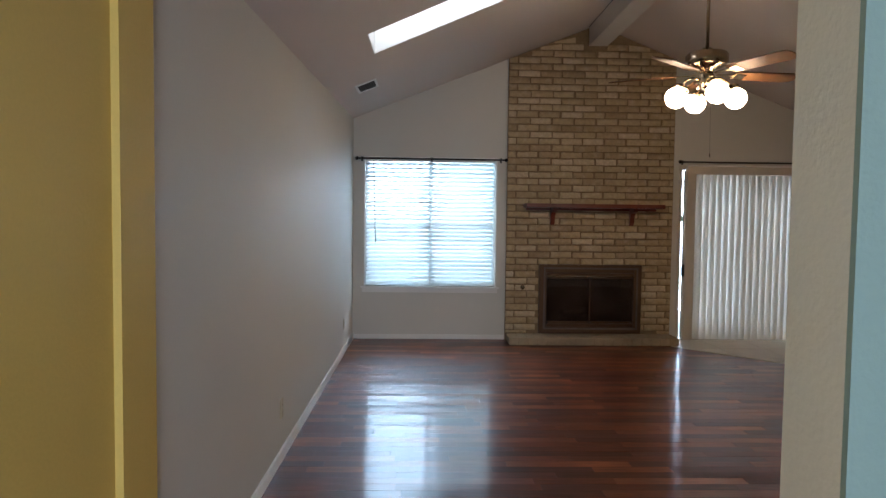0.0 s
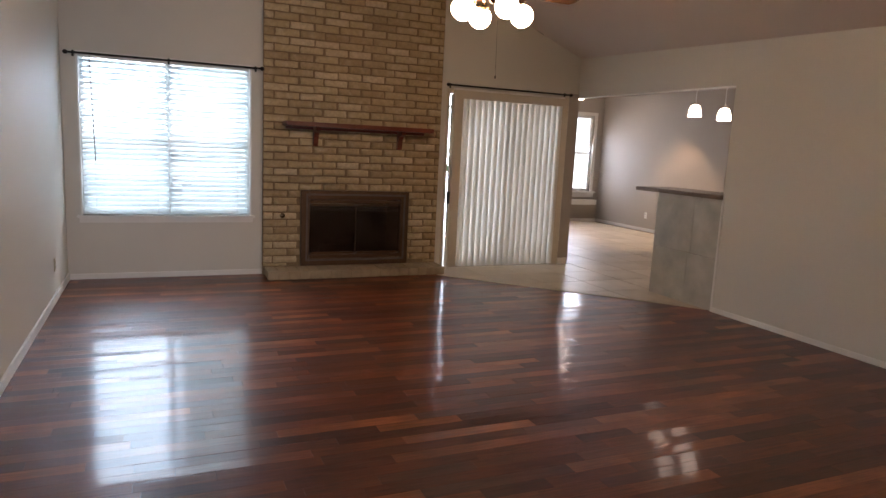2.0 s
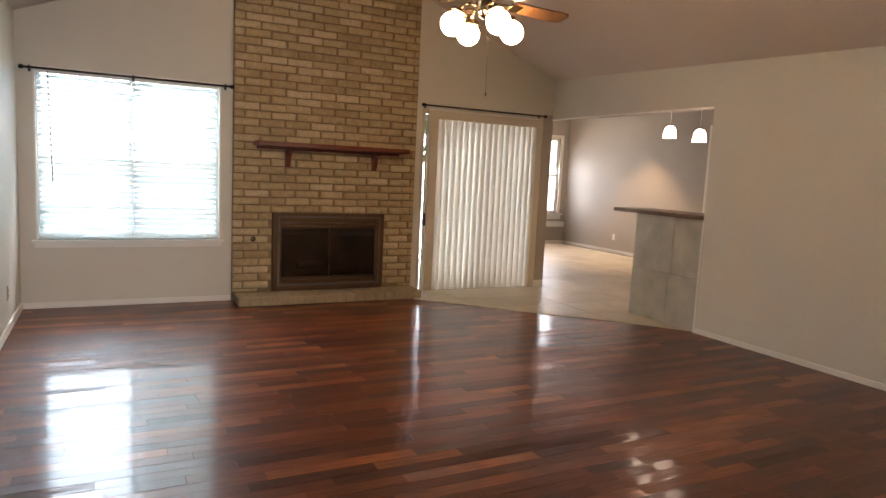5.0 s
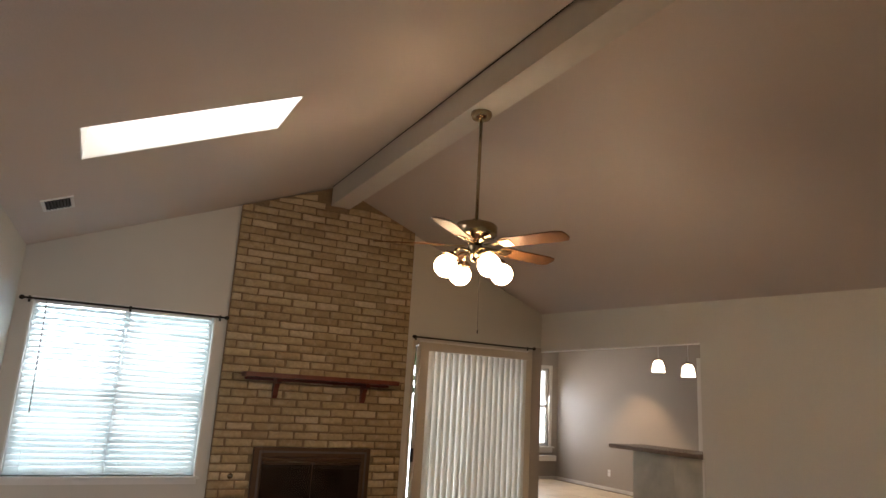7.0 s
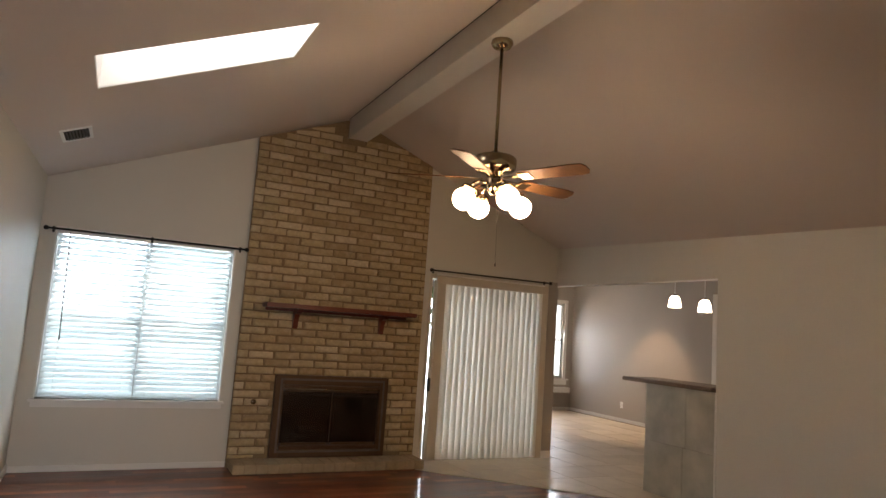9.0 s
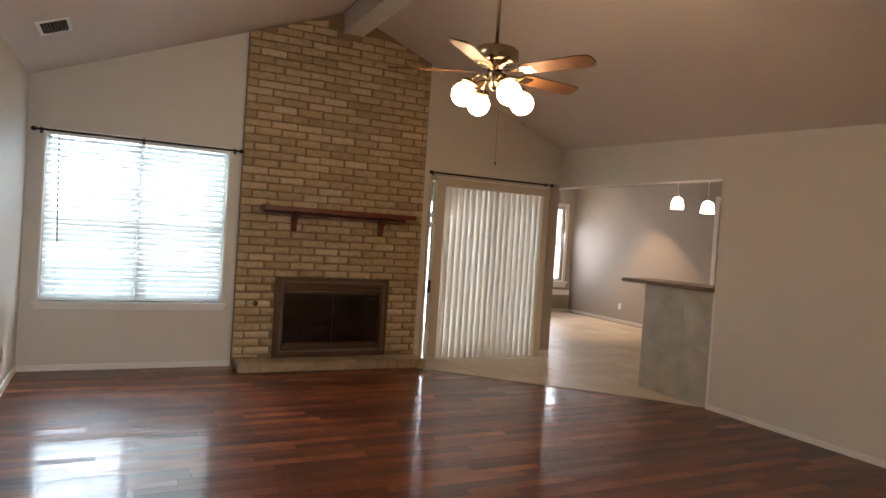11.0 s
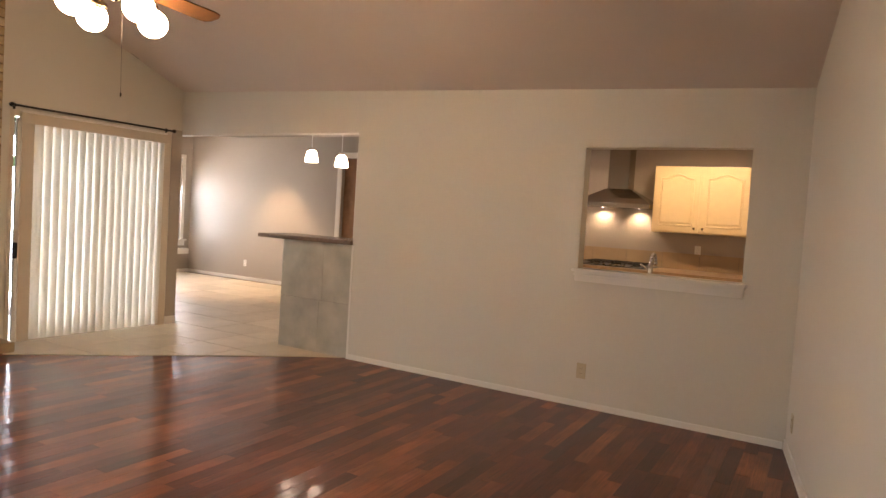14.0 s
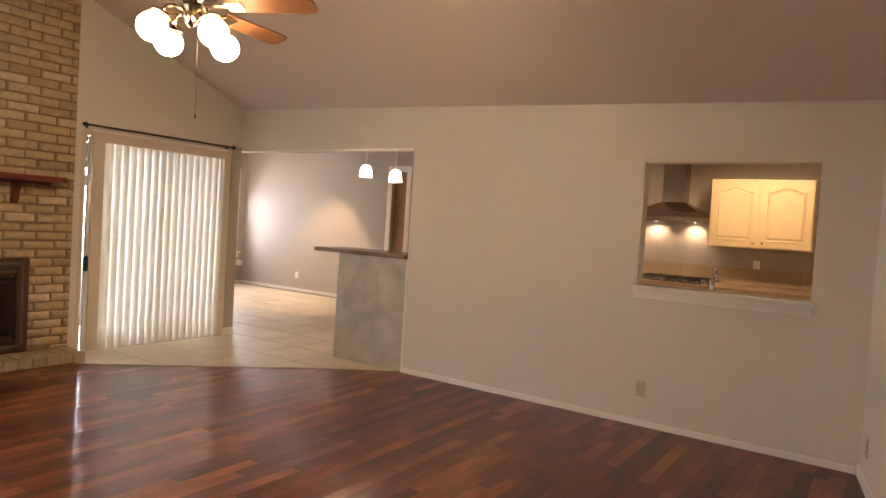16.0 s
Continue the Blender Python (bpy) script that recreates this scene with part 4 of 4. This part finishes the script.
# ---- kitchen ----
def door_leaf(w, h, parent, name="door", knob=None):
    """A cabinet door in the x-z plane, facing -y, with an arched raised panel."""
    bm = bmesh.new()
    box(bm, -w / 2, w / 2, -0.019, 0, 0, h, 0.003)
    leaf = part(name, bm, CABINET, parent)
    pts = []
    m = 0.065
    n = 18
    for i in range(n + 1):
        u = -1 + 2 * i / n
        rise = 0.052 * (0.5 + 0.5 * math.cos(math.pi * min(1.0, abs(u) / 0.88)))
        pts.append((u * (w / 2 - m), h - m - 0.055 + rise))
    pts = [(-(w / 2 - m), m)] + pts + [(w / 2 - m, m)]
    bm = bmesh.new()
    cx, cz = 0, h / 2
    rings = []
    for k, dy in ((1.0, -0.0188), (0.985, -0.032), (0.965, -0.032), (0.945, -0.0195), (0.90, -0.0195), (0.85, -0.031)):
        rings.append([bm.verts.new((cx + (p - cx) * k, dy, cz + (q - cz) * k)) for p, q in pts])
    for a, b in zip(rings, rings[1:]):
        for i in range(len(pts)):
            j = (i + 1) % len(pts)
            bm.faces.new((a[i], a[j], b[j], b[i]))
    bm.faces.new(rings[-1])
    part("raised_panel", bm, CABINET, leaf)
    if knob is not None:
        bm = bmesh.new()
        lathe(bm, ((0, 0), (0.006, 0), (0.006, 0.012), (0.014, 0.018), (0.012, 0.026), (0, 0.028)), 12, (knob, -0.019, 0.045), pose(0, 0, 0, 90, 0, 0))
        part("knob", bm, BRASS, leaf)
    return leaf


cab = thing("wall_cabinet", "cream wall cabinet with two arched panel doors", "cabinet", (8.92, -4.865, 1.345), -90)
bm = bmesh.new()
box(bm, -0.54, 0.54, 0, 0.325, 0, 0.79, 0.003)
part("body", bm, CABINET, cab)
for u, k in ((-0.268, 0.22), (0.268, -0.22)):
    leaf = door_leaf(0.520, 0.755, cab, "door", k)
    leaf.location = (u, -0.001, 0.018)

hood = thing("range_hood", "stainless steel chimney range hood with two lit lamps", "range hood", (9.245, -3.87, 1.615), -90)
bm = bmesh.new()
hexa(bm, [(-0.455, -0.50, 0), (0.455, -0.50, 0), (0.455, -0.002, 0), (-0.455, -0.002, 0)], [(-0.455, -0.50, 0.05), (0.455, -0.50, 0.05), (0.455, -0.002, 0.05), (-0.455, -0.002, 0.05)])
part("rim", bm, STEEL, hood)
bm = bmesh.new()
steps = [(0.445, 0.49, 0.05), (0.36, 0.43, 0.115), (0.25, 0.35, 0.18), (0.145, 0.28, 0.235)]
for (w0, d0, h0), (w1, d1, h1) in zip(steps, steps[1:]):
    hexa(bm, [(-w0, -d0, h0), (w0, -d0, h0), (w0, -0.002, h0), (-w0, -0.002, h0)], [(-w1, -d1, h1), (w1, -d1, h1), (w1, -0.002, h1), (-w1, -0.002, h1)])
part("canopy", bm, STEEL, hood)
bm = bmesh.new()
box(bm, -0.132, 0.126, -0.27, -0.002, 0.235, 0.984, 0.003)
part("chimney", bm, STEEL, hood)
for u in (-0.235, 0.235):
    bm = bmesh.new()
    lathe(bm, ((0, 0.001), (0.014, 0.001), (0.014, -0.001), (0, -0.0015)), 16, (u, -0.085, 0))
    part("lamp", bm, LAMPFACE, hood, "lit round hood lamp")
    sp = new("hood_spot", bpy.data.lights.new("hood_spot", "SPOT"))
    sp.data.energy, sp.data.color, sp.data.spot_size, sp.data.spot_blend, sp.data.shadow_soft_size = 6, (1.0, 0.70, 0.40), radians(140), 0.7, 0.02
    sp.matrix_world = look((9.245 - 0.085, -3.87 - u, 1.607), (9.245 - 0.03, -3.87 - u, 0.9))

COUNTER = material("tan_tile_counter", (0.29, 0.205, 0.125), 0.3, 0, 0.15, 10, 0.05)
bm = bmesh.new()
box(bm, 8.36, KX - 0.002, KS + 0.002, -1.2, 0.862, 0.90, 0.006)
tagged(part("worktop", bm, COUNTER), "tan kitchen worktop along the taupe wall", "worktop")
for i in range(6):
    a = -1.22 - i * 0.83
    u = thing("base_cabinet", "cream base cabinet under the tan worktop", "cabinet", (8.48, a - 0.41, 0), -90, "base cabinets along the wall")
    bm = bmesh.new()
    box(bm, -0.41, 0.41, 0, 0.76, 0.10, 0.86, 0.003)
    box(bm, -0.41, 0.41, 0.06, 0.76, 0.003, 0.10)
    part("body", bm, CABINET, u)
    for s in (-0.205, 0.205):
        leaf = door_leaf(0.39, 0.70, u)
        leaf.location = (s, -0.001, 0.13)
SPLASH = pieces_material("tan_backsplash_tile", ((0.35, 0.26, 0.16), (0.40, 0.305, 0.19)), 0.35, 6, 0.12, 0.05)
bm = bmesh.new()
box(bm, KX - 0.008, KX - 0.0005, -6.2, -1.3, 0.902, 1.098)
spl = structure("trim_backsplash", bm, GROUT, "tan tiled backsplash strip above the worktop")
for i in range(11):
    bm = bmesh.new()
    a = -6.18 + i * 0.4425
    box(bm, KX - 0.015, KX - 0.007, a, a + 0.437, 0.905, 1.100, 0.0015)
    part("tile", bm, SPLASH, spl)

ck = thing("cooktop", "black gas cooktop set in the tan worktop", "cooktop", (8.80, -3.97, 0.902), -90)
bm = bmesh.new()
box(bm, -0.44, 0.42, -0.31, 0.40, 0, 0.012, 0.004)
part("plate", bm, DARK, ck, "black enamel plate")
for u in (-0.26, 0.0, 0.26):
    bm = bmesh.new()
    for v in (-0.2, -0.07, 0.07, 0.2, 0.33):
        box(bm, u - 0.115, u + 0.115, v - 0.006, v + 0.006, 0.035, 0.047)
    for w in (-0.11, 0, 0.11):
        box(bm, u + w - 0.006, u + w + 0.006, -0.206, 0.336, 0.030, 0.044)
        for v in (-0.2, 0.2):
            box(bm, u + w - 0.006, u + w + 0.006, v - 0.006, v + 0.006, 0.012, 0.035)
    part("grate", bm, IRON, ck)
    for v in (-0.13, 0.13):
        bm = bmesh.new()
        lathe(bm, ((0, 0.012), (0.05, 0.012), (0.05, 0.020), (0.035, 0.028), (0, 0.028)), 16, (u, v, 0))
        part("burner", bm, STEEL, ck)
for i in range(5):
    bm = bmesh.new()
    lathe(bm, ((0, 0.012), (0.02, 0.012), (0.017, 0.03), (0, 0.031)), 12, (-0.16 + i * 0.08, -0.27, 0))
    part("knob", bm, STEEL, ck)

bm = bmesh.new()
box(bm, W + 0.125, 6.32, KS + 0.002, -2.5, 0.862, 0.90, 0.006)
tagged(part("sink_worktop", bm, COUNTER), "tan worktop behind the pass-through", "worktop")
for i in range(4):
    a = -2.55 - i * 0.9
    u = thing("sink_cabinet", "cream base cabinet behind the pass-through", "cabinet", (6.27, a - 0.45, 0), 90, "base cabinets behind the pass-through")
    bm = bmesh.new()
    box(bm, -0.45, 0.45, 0, 0.59, 0.10, 0.86, 0.003)
    box(bm, -0.45, 0.45, 0.06, 0.59, 0.003, 0.10)
    part("body", bm, CABINET, u)
    for s in (-0.225, 0.225):
        leaf = door_leaf(0.43, 0.70, u)
        leaf.location = (s, -0.001, 0.13)
fc = thing("kitchen_faucet", "chrome kitchen faucet with a curved spout", "faucet", (5.85, -5.04, 0.902))
bm = bmesh.new()
lathe(bm, ((0, 0), (0.028, 0), (0.026, 0.012), (0.020, 0.03), (0.019, 0.17), (0.021, 0.2), (0, 0.205)), 16)
part("body", bm, CHROME, fc)
bm = bmesh.new()
pts = [Vector((0.17 * (1 - math.cos(math.pi * i / 10)) / 2, 0, 0.19 + 0.09 * math.sin(math.pi * i / 10))) for i in range(11)]
for p, q in zip(pts, pts[1:]):
    rod(bm, p, q, 0.013, 10)
part("spout", bm, CHROME, fc)
bm = bmesh.new()
rod(bm, (0, 0.016, 0.16), (0, 0.075, 0.20), 0.006, 8)
part("lever", bm, CHROME, fc)


def downlight(x, y, z, power, cone=165):
    t = thing("downlight", "lit recessed downlight in the kitchen ceiling", "lamp", (x, y, z), 0, "recessed kitchen downlights")
    bm = bmesh.new()
    lathe(bm, ((0.055, -0.001), (0.080, -0.001), (0.080, -0.006), (0.055, -0.009)), 24)
    part("ring", bm, WHITEPL, t)
    bm = bmesh.new()
    lathe(bm, ((0, -0.002), (0.054, -0.002), (0.054, -0.004), (0, -0.004)), 24)
    part("lens", bm, LAMPFACE, t)
    lp = new("downlight_lamp", bpy.data.lights.new("downlight_lamp", "SPOT"))
    lp.data.energy, lp.data.color, lp.data.spot_size, lp.data.spot_blend, lp.data.shadow_soft_size = power, (1.0, 0.66, 0.37), radians(cone), 0.45, 0.05
    lp.matrix_world = look((x, y, z - 0.03), (x + 0.001, y, 0))


downlight(7.95, -4.95, KC, 46)
downlight(7.95, -3.0, KC, 24)
downlight(8.55, 2.05, KC, 95, 82)

t = thing("nook_ceiling_lamp", "lit frosted glass dome lamp under the nook ceiling", "lamp", (7.95, 3.50, KC))
bm = bmesh.new()
lathe(bm, ((0, -0.001), (0.070, -0.001), (0.068, -0.018), (0.020, -0.030), (0.016, -0.125), (0.030, -0.130), (0, -0.131)), 20)
part("canopy", bm, CHROME, t)
bm = bmesh.new()
lathe(bm, ((0.020, -0.128), (0.075, -0.135), (0.108, -0.155), (0.112, -0.170), (0.085, -0.205), (0.045, -0.222), (0, -0.228)), 24)
part("shade", bm, DOME, t, "glowing frosted glass dome")

# ---- nook window and doorway ----
bm = bmesh.new()
x0, x1, z0, z1 = NWIN
for a, b, c, d in ((x0 - 0.07, x0, z0 - 0.01, z1 + 0.07), (x1, x1 + 0.07, z0 - 0.01, z1 + 0.07), (x0, x1, z1, z1 + 0.07)):
    box(bm, a, b, NY - 0.018, NY - 0.001, c, d, 0.003)
nw = structure("window_2", bm, TRIM, "white framed nook window over a low ledge")
bm = bmesh.new()
for a, b, c, d in ((x0, x0 + 0.05, z0, z1), (x1 - 0.05, x1, z0, z1), (7.47, 7.53, z0, z1), (x0, x1, z0, z0 + 0.05), (x0, x1, z1 - 0.05, z1), (x0, x1, 1.38, 1.43)):
    box(bm, a, b, NY + 0.04, NY + 0.09, c, d)
part("sash", bm, WHITEPL, nw)
bm = bmesh.new()
box(bm, x0 + 0.05, x1 - 0.05, NY + 0.062, NY + 0.066, z0 + 0.05, z1 - 0.05)
part("pane", bm, GLASS, nw).visible_shadow = False
bm = bmesh.new()
box(bm, x0 - 0.12, x1 + 0.12, NY - 0.07, NY + 0.04, z0 - 0.035, z0 - 0.008, 0.006)
part("window_sill", bm, TRIM, nw)
bm = bmesh.new()
box(bm, x0 - 0.10, x1 + 0.10, NY - 0.02, NY - 0.001, z0 - 0.13, z0 - 0.035, 0.004)
part("sill_apron", bm, TRIM, nw)
bm = bmesh.new()
box(bm, x0 - 0.14, x1 + 0.10, NY - 0.16, NY - 0.001, 0.36, 0.46, 0.006)
structure("trim_ledge", bm, TRIM, "white painted ledge below the nook window")
bm = bmesh.new()
for a, b, c, d in ((0.76, 0.85, 0, 2.22), (0.37, 0.46, 0, 2.22), (0.37, 0.85, 2.22, 2.31)):
    box(bm, KX - 0.02, KX - 0.0005, a, b, c, d, 0.004)
d2 = structure("door_2", bm, TRIM, "white cased doorway with a dark wooden door")
DOORW = material("dark_door_wood", (0.26, 0.15, 0.08), 0.4, 0, 0.25, 10, 0.1)
bm = bmesh.new()
box(bm, KX + 0.06, KX + 0.10, 0.462, 0.758, 0.01, 2.215, 0.003)
part("door_leaf", bm, DOORW, d2, "dark stained wooden door")
bm = bmesh.new()
box(bm, KX + 0.13, KX + 0.20, -0.2, 1.4, -0.1, 2.6)
structure("wall_behind_door", bm, TAUPE, "plain wall behind the nook door")

# ---- garden seen through the openings ----
bm = bmesh.new()
box(bm, 1.9, 5.5, 0.16, 5.0, -0.2, -0.06, 0.01)
structure("pavement", bm, material("patio_concrete", (0.55, 0.53, 0.49), 0.85, 0, 0.12, 25, 0.4), "pale concrete patio slab outside the sliding door")
LEAF = pieces_material("garden_leaves", ((0.03, 0.07, 0.015), (0.06, 0.12, 0.03), (0.10, 0.17, 0.05)), 0.6, 20, 0.1, 0.0, True)


def tree(x, y, h, seed):
    rnd = random.Random(seed)
    t = thing("garden_tree", "leafy green garden tree behind the house", "tree", (x, y, -0.16), 0, "garden trees")
    bm = bmesh.new()
    lathe(bm, ((0, 0), (0.16, 0), (0.12, 0.3), (0.09, h * 0.45), (0.05, h * 0.7), (0, h * 0.75)), 10)
    for k in range(6):
        a = rnd.uniform(0, 6.28)
        z = h * rnd.uniform(0.35, 0.6)
        rod(bm, (0, 0, z), (math.cos(a) * h * 0.22, math.sin(a) * h * 0.22, z + h * 0.18), 0.03, 6)
    part("trunk", bm, BARK, t)
    verts, faces = [], []
    for i in range(1200):
        c = Vector((rnd.gauss(0, 1), rnd.gauss(0, 1), rnd.gauss(0, 1)))
        c = c.normalized() * rnd.uniform(0.35, 1.0) * (1 + 0.3 * noise.noise(c.normalized() * 2.0 + Vector((seed, 0, 0))))
        c = Vector((c.x * h * 0.34, c.y * h * 0.34, c.z * h * 0.34 + h * 0.62))
        q = Euler((rnd.uniform(0, 6.28), rnd.uniform(0, 6.28), rnd.uniform(0, 6.28))).to_matrix()
        n = len(verts)
        for u, v in ((-0.10, 0), (0, -0.045), (0.10, 0), (0, 0.045)):
            verts.append(c + q @ Vector((u, v, 0)))
        faces.append((n, n + 1, n + 2, n + 3))
    me = bpy.data.meshes.new("crown")
    me.from_pydata(verts, [], faces)
    me.materials.append(LEAF)
    ob = new("crown", me)
    ob.parent = t


for k, (x, y, h) in enumerate(((4.86, 1.75, 5.0), (4.1, 6.2, 4.0), (7.0, 11.0, 5.5))):
    tree(x, y, h, k + 3)

# ---- floor tiles ----
def piece_box(w, d, h, ch):
    bm = bmesh.new()
    a = [bm.verts.new(p) for p in ((0, 0, -h), (w, 0, -h), (w, d, -h), (0, d, -h))]
    b = [bm.verts.new(p) for p in ((0, 0, -ch), (w, 0, -ch), (w, d, -ch), (0, d, -ch))]
    c = [bm.verts.new(p) for p in ((ch, ch, 0), (w - ch, ch, 0), (w - ch, d - ch, 0), (ch, d - ch, 0))]
    for r, s in ((a, b), (b, c)):
        for i in range(4):
            j = (i + 1) % 4
            bm.faces.new((r[i], r[j], s[j], s[i]))
    bm.faces.new(c)
    return bm


tile_floor = tagged(new("floor_tiles"), "cream ceramic tile floor of kitchen and nook", "floor", kind="structure")
TP = 0.50
tile_me = mesh_of(piece_box(TP - 0.007, TP - 0.007, 0.008, 0.0015), "tile", TILE)
rt = random.Random(8)


for i in range(12):
    for j in range(-13, 9):
        x, y = 3.62 + i * TP, j * TP + 0.02
        x1, y1 = x + TP - 0.007, y + TP - 0.007
        if x1 > KX + 0.3 or y1 > NY + 0.3 or (x > KX - 0.1) or y > NY - 0.1 or y < KS:
            continue
        if x1 < W + 0.12 and y > -0.02:
            continue
        inside = x + y - 3.235 > 0
        if x < W and not inside:
            corners = [(x, y), (x1, y), (x1, y1), (x, y1)]
            kept = []
            for p, q in zip(corners, corners[1:] + corners[:1]):
                dp, dq = p[0] + p[1] - 3.235, q[0] + q[1] - 3.235
                if dp >= 0:
                    kept.append(p)
                if (dp >= 0) != (dq >= 0):
                    f = dp / (dp - dq)
                    kept.append((p[0] + (q[0] - p[0]) * f, p[1] + (q[1] - p[1]) * f))
            kept = [(min(px, W - 0.002), py) for px, py in kept] if y < -2.3 else kept
            if len(kept) < 3 or y1 < -2.45:
                continue
            bm = bmesh.new()
            lo = [bm.verts.new((px, py, -0.004)) for px, py in kept]
            hi = [bm.verts.new((px, py, 0.004)) for px, py in kept]
            bm.faces.new(hi)
            for a in range(len(kept)):
                b = (a + 1) % len(kept)
                bm.faces.new((lo[a], lo[b], hi[b], hi[a]))
            part("tile", bm, TILE, tile_floor)
            continue
        if x < W and y < -2.41 - TP * 0.5:
            continue
        ob = new("tile", tile_me)
        ob.parent = tile_floor
        ob.location = (x, y, 0.004 + rt.uniform(-0.0004, 0.0004))
        ob.rotation_euler = (radians(rt.uniform(-0.08, 0.08)), radians(rt.uniform(-0.08, 0.08)), 0)
bm = bmesh.new()
hexa(bm, [(3.70, -0.465, -0.003), (5.548, -2.313, -0.003), (5.548, 0.0, -0.003), (3.70, 0.0, -0.003)], [(3.70, -0.465, 0.0015), (5.548, -2.313, 0.0015), (5.548, 0.0, 0.0015), (3.70, 0.0, 0.0015)])
structure("floor_grout", bm, GROUT, "grout bed under the cream tiles")
bm = bmesh.new()
hexa(bm, [(3.690, -0.475, 0.0), (5.545, -2.330, 0.0), (5.560, -2.315, 0.0), (3.705, -0.460, 0.0)], [(3.690, -0.475, 0.006), (5.545, -2.330, 0.006), (5.560, -2.315, 0.006), (3.705, -0.460, 0.006)])
structure("trim_threshold", bm, TILE, "pale strip between planks and tiles")

# ---- plank floor ----
plank_floor = tagged(new("floor_planks"), "glossy red-brown hardwood plank floor", "floor", kind="structure")
PW = 0.082
rp = random.Random(21)
lengths = [0.32, 0.45, 0.58, 0.72, 0.88, 1.05]
plank_me = [mesh_of(piece_box(n - 0.0008, PW - 0.0006, 0.004, 0.0004), "plank", WOOD) for n in lengths]
rest_v, rest_f = [], []
count = 0
row = 0
y = -0.002 - PW
while y > -9.4:
    x = -0.3 + rp.uniform(0, 0.3)
    while x < W:
        k = rp.randrange(len(lengths))
        n = lengths[k]
        a, b = max(x, 0.001), min(x + n, W - 0.001)
        x += n
        lim = 3.232 - (y + PW)
        if y > -2.32 and b > lim:
            b = lim
        if y > -0.372 and b > CH0 and a < 3.7:
            if a > CH0:
                continue
            b = min(b, CH0 + 0.01)
        if y < -6.4:
            b = min(b, 4.2)
        if b - a < 0.04:
            continue
        whole = abs((b - a) - n) < 0.002
        if whole and count < 290 and -5.7 < y < -2.2:
            ob = new("plank", plank_me[k])
            ob.parent = plank_floor
            ob.location = (a, y, rp.uniform(-0.0002, 0.0002))
            ob.rotation_euler = (radians(rp.uniform(-0.10, 0.10)), radians(rp.uniform(-0.03, 0.03)), 0)
            count += 1
            continue
        o = len(rest_v)
        s = math.tan(radians(rp.uniform(-0.10, 0.10))) * PW / 2
        e = 0.0004
        b2, y2 = b - 0.0008, y + PW - 0.0006
        cut = 0.0
        if y > -2.32 and b == lim:
            cut = PW
        rest_v += [(a, y, -0.004), (b2 + cut, y, -0.004), (b2, y2, -0.004), (a, y2, -0.004), (a + e, y + e, -s), (b2 - e + cut, y + e, -s), (b2 - e, y2 - e, s), (a + e, y2 - e, s)]
        rest_f += [(o + 4, o + 5, o + 6, o + 7), (o, o + 1, o + 5, o + 4), (o + 1, o + 2, o + 6, o + 5), (o + 2, o + 3, o + 7, o + 6), (o + 3, o, o + 4, o + 7)]
    y -= PW
me = bpy.data.meshes.new("planks")
me.from_pydata(rest_v, [], rest_f)
me.materials.append(WOODREST)
ob = tagged(new("planks", me), "further red-brown hardwood planks", kind="stuff")
ob.parent = plank_floor
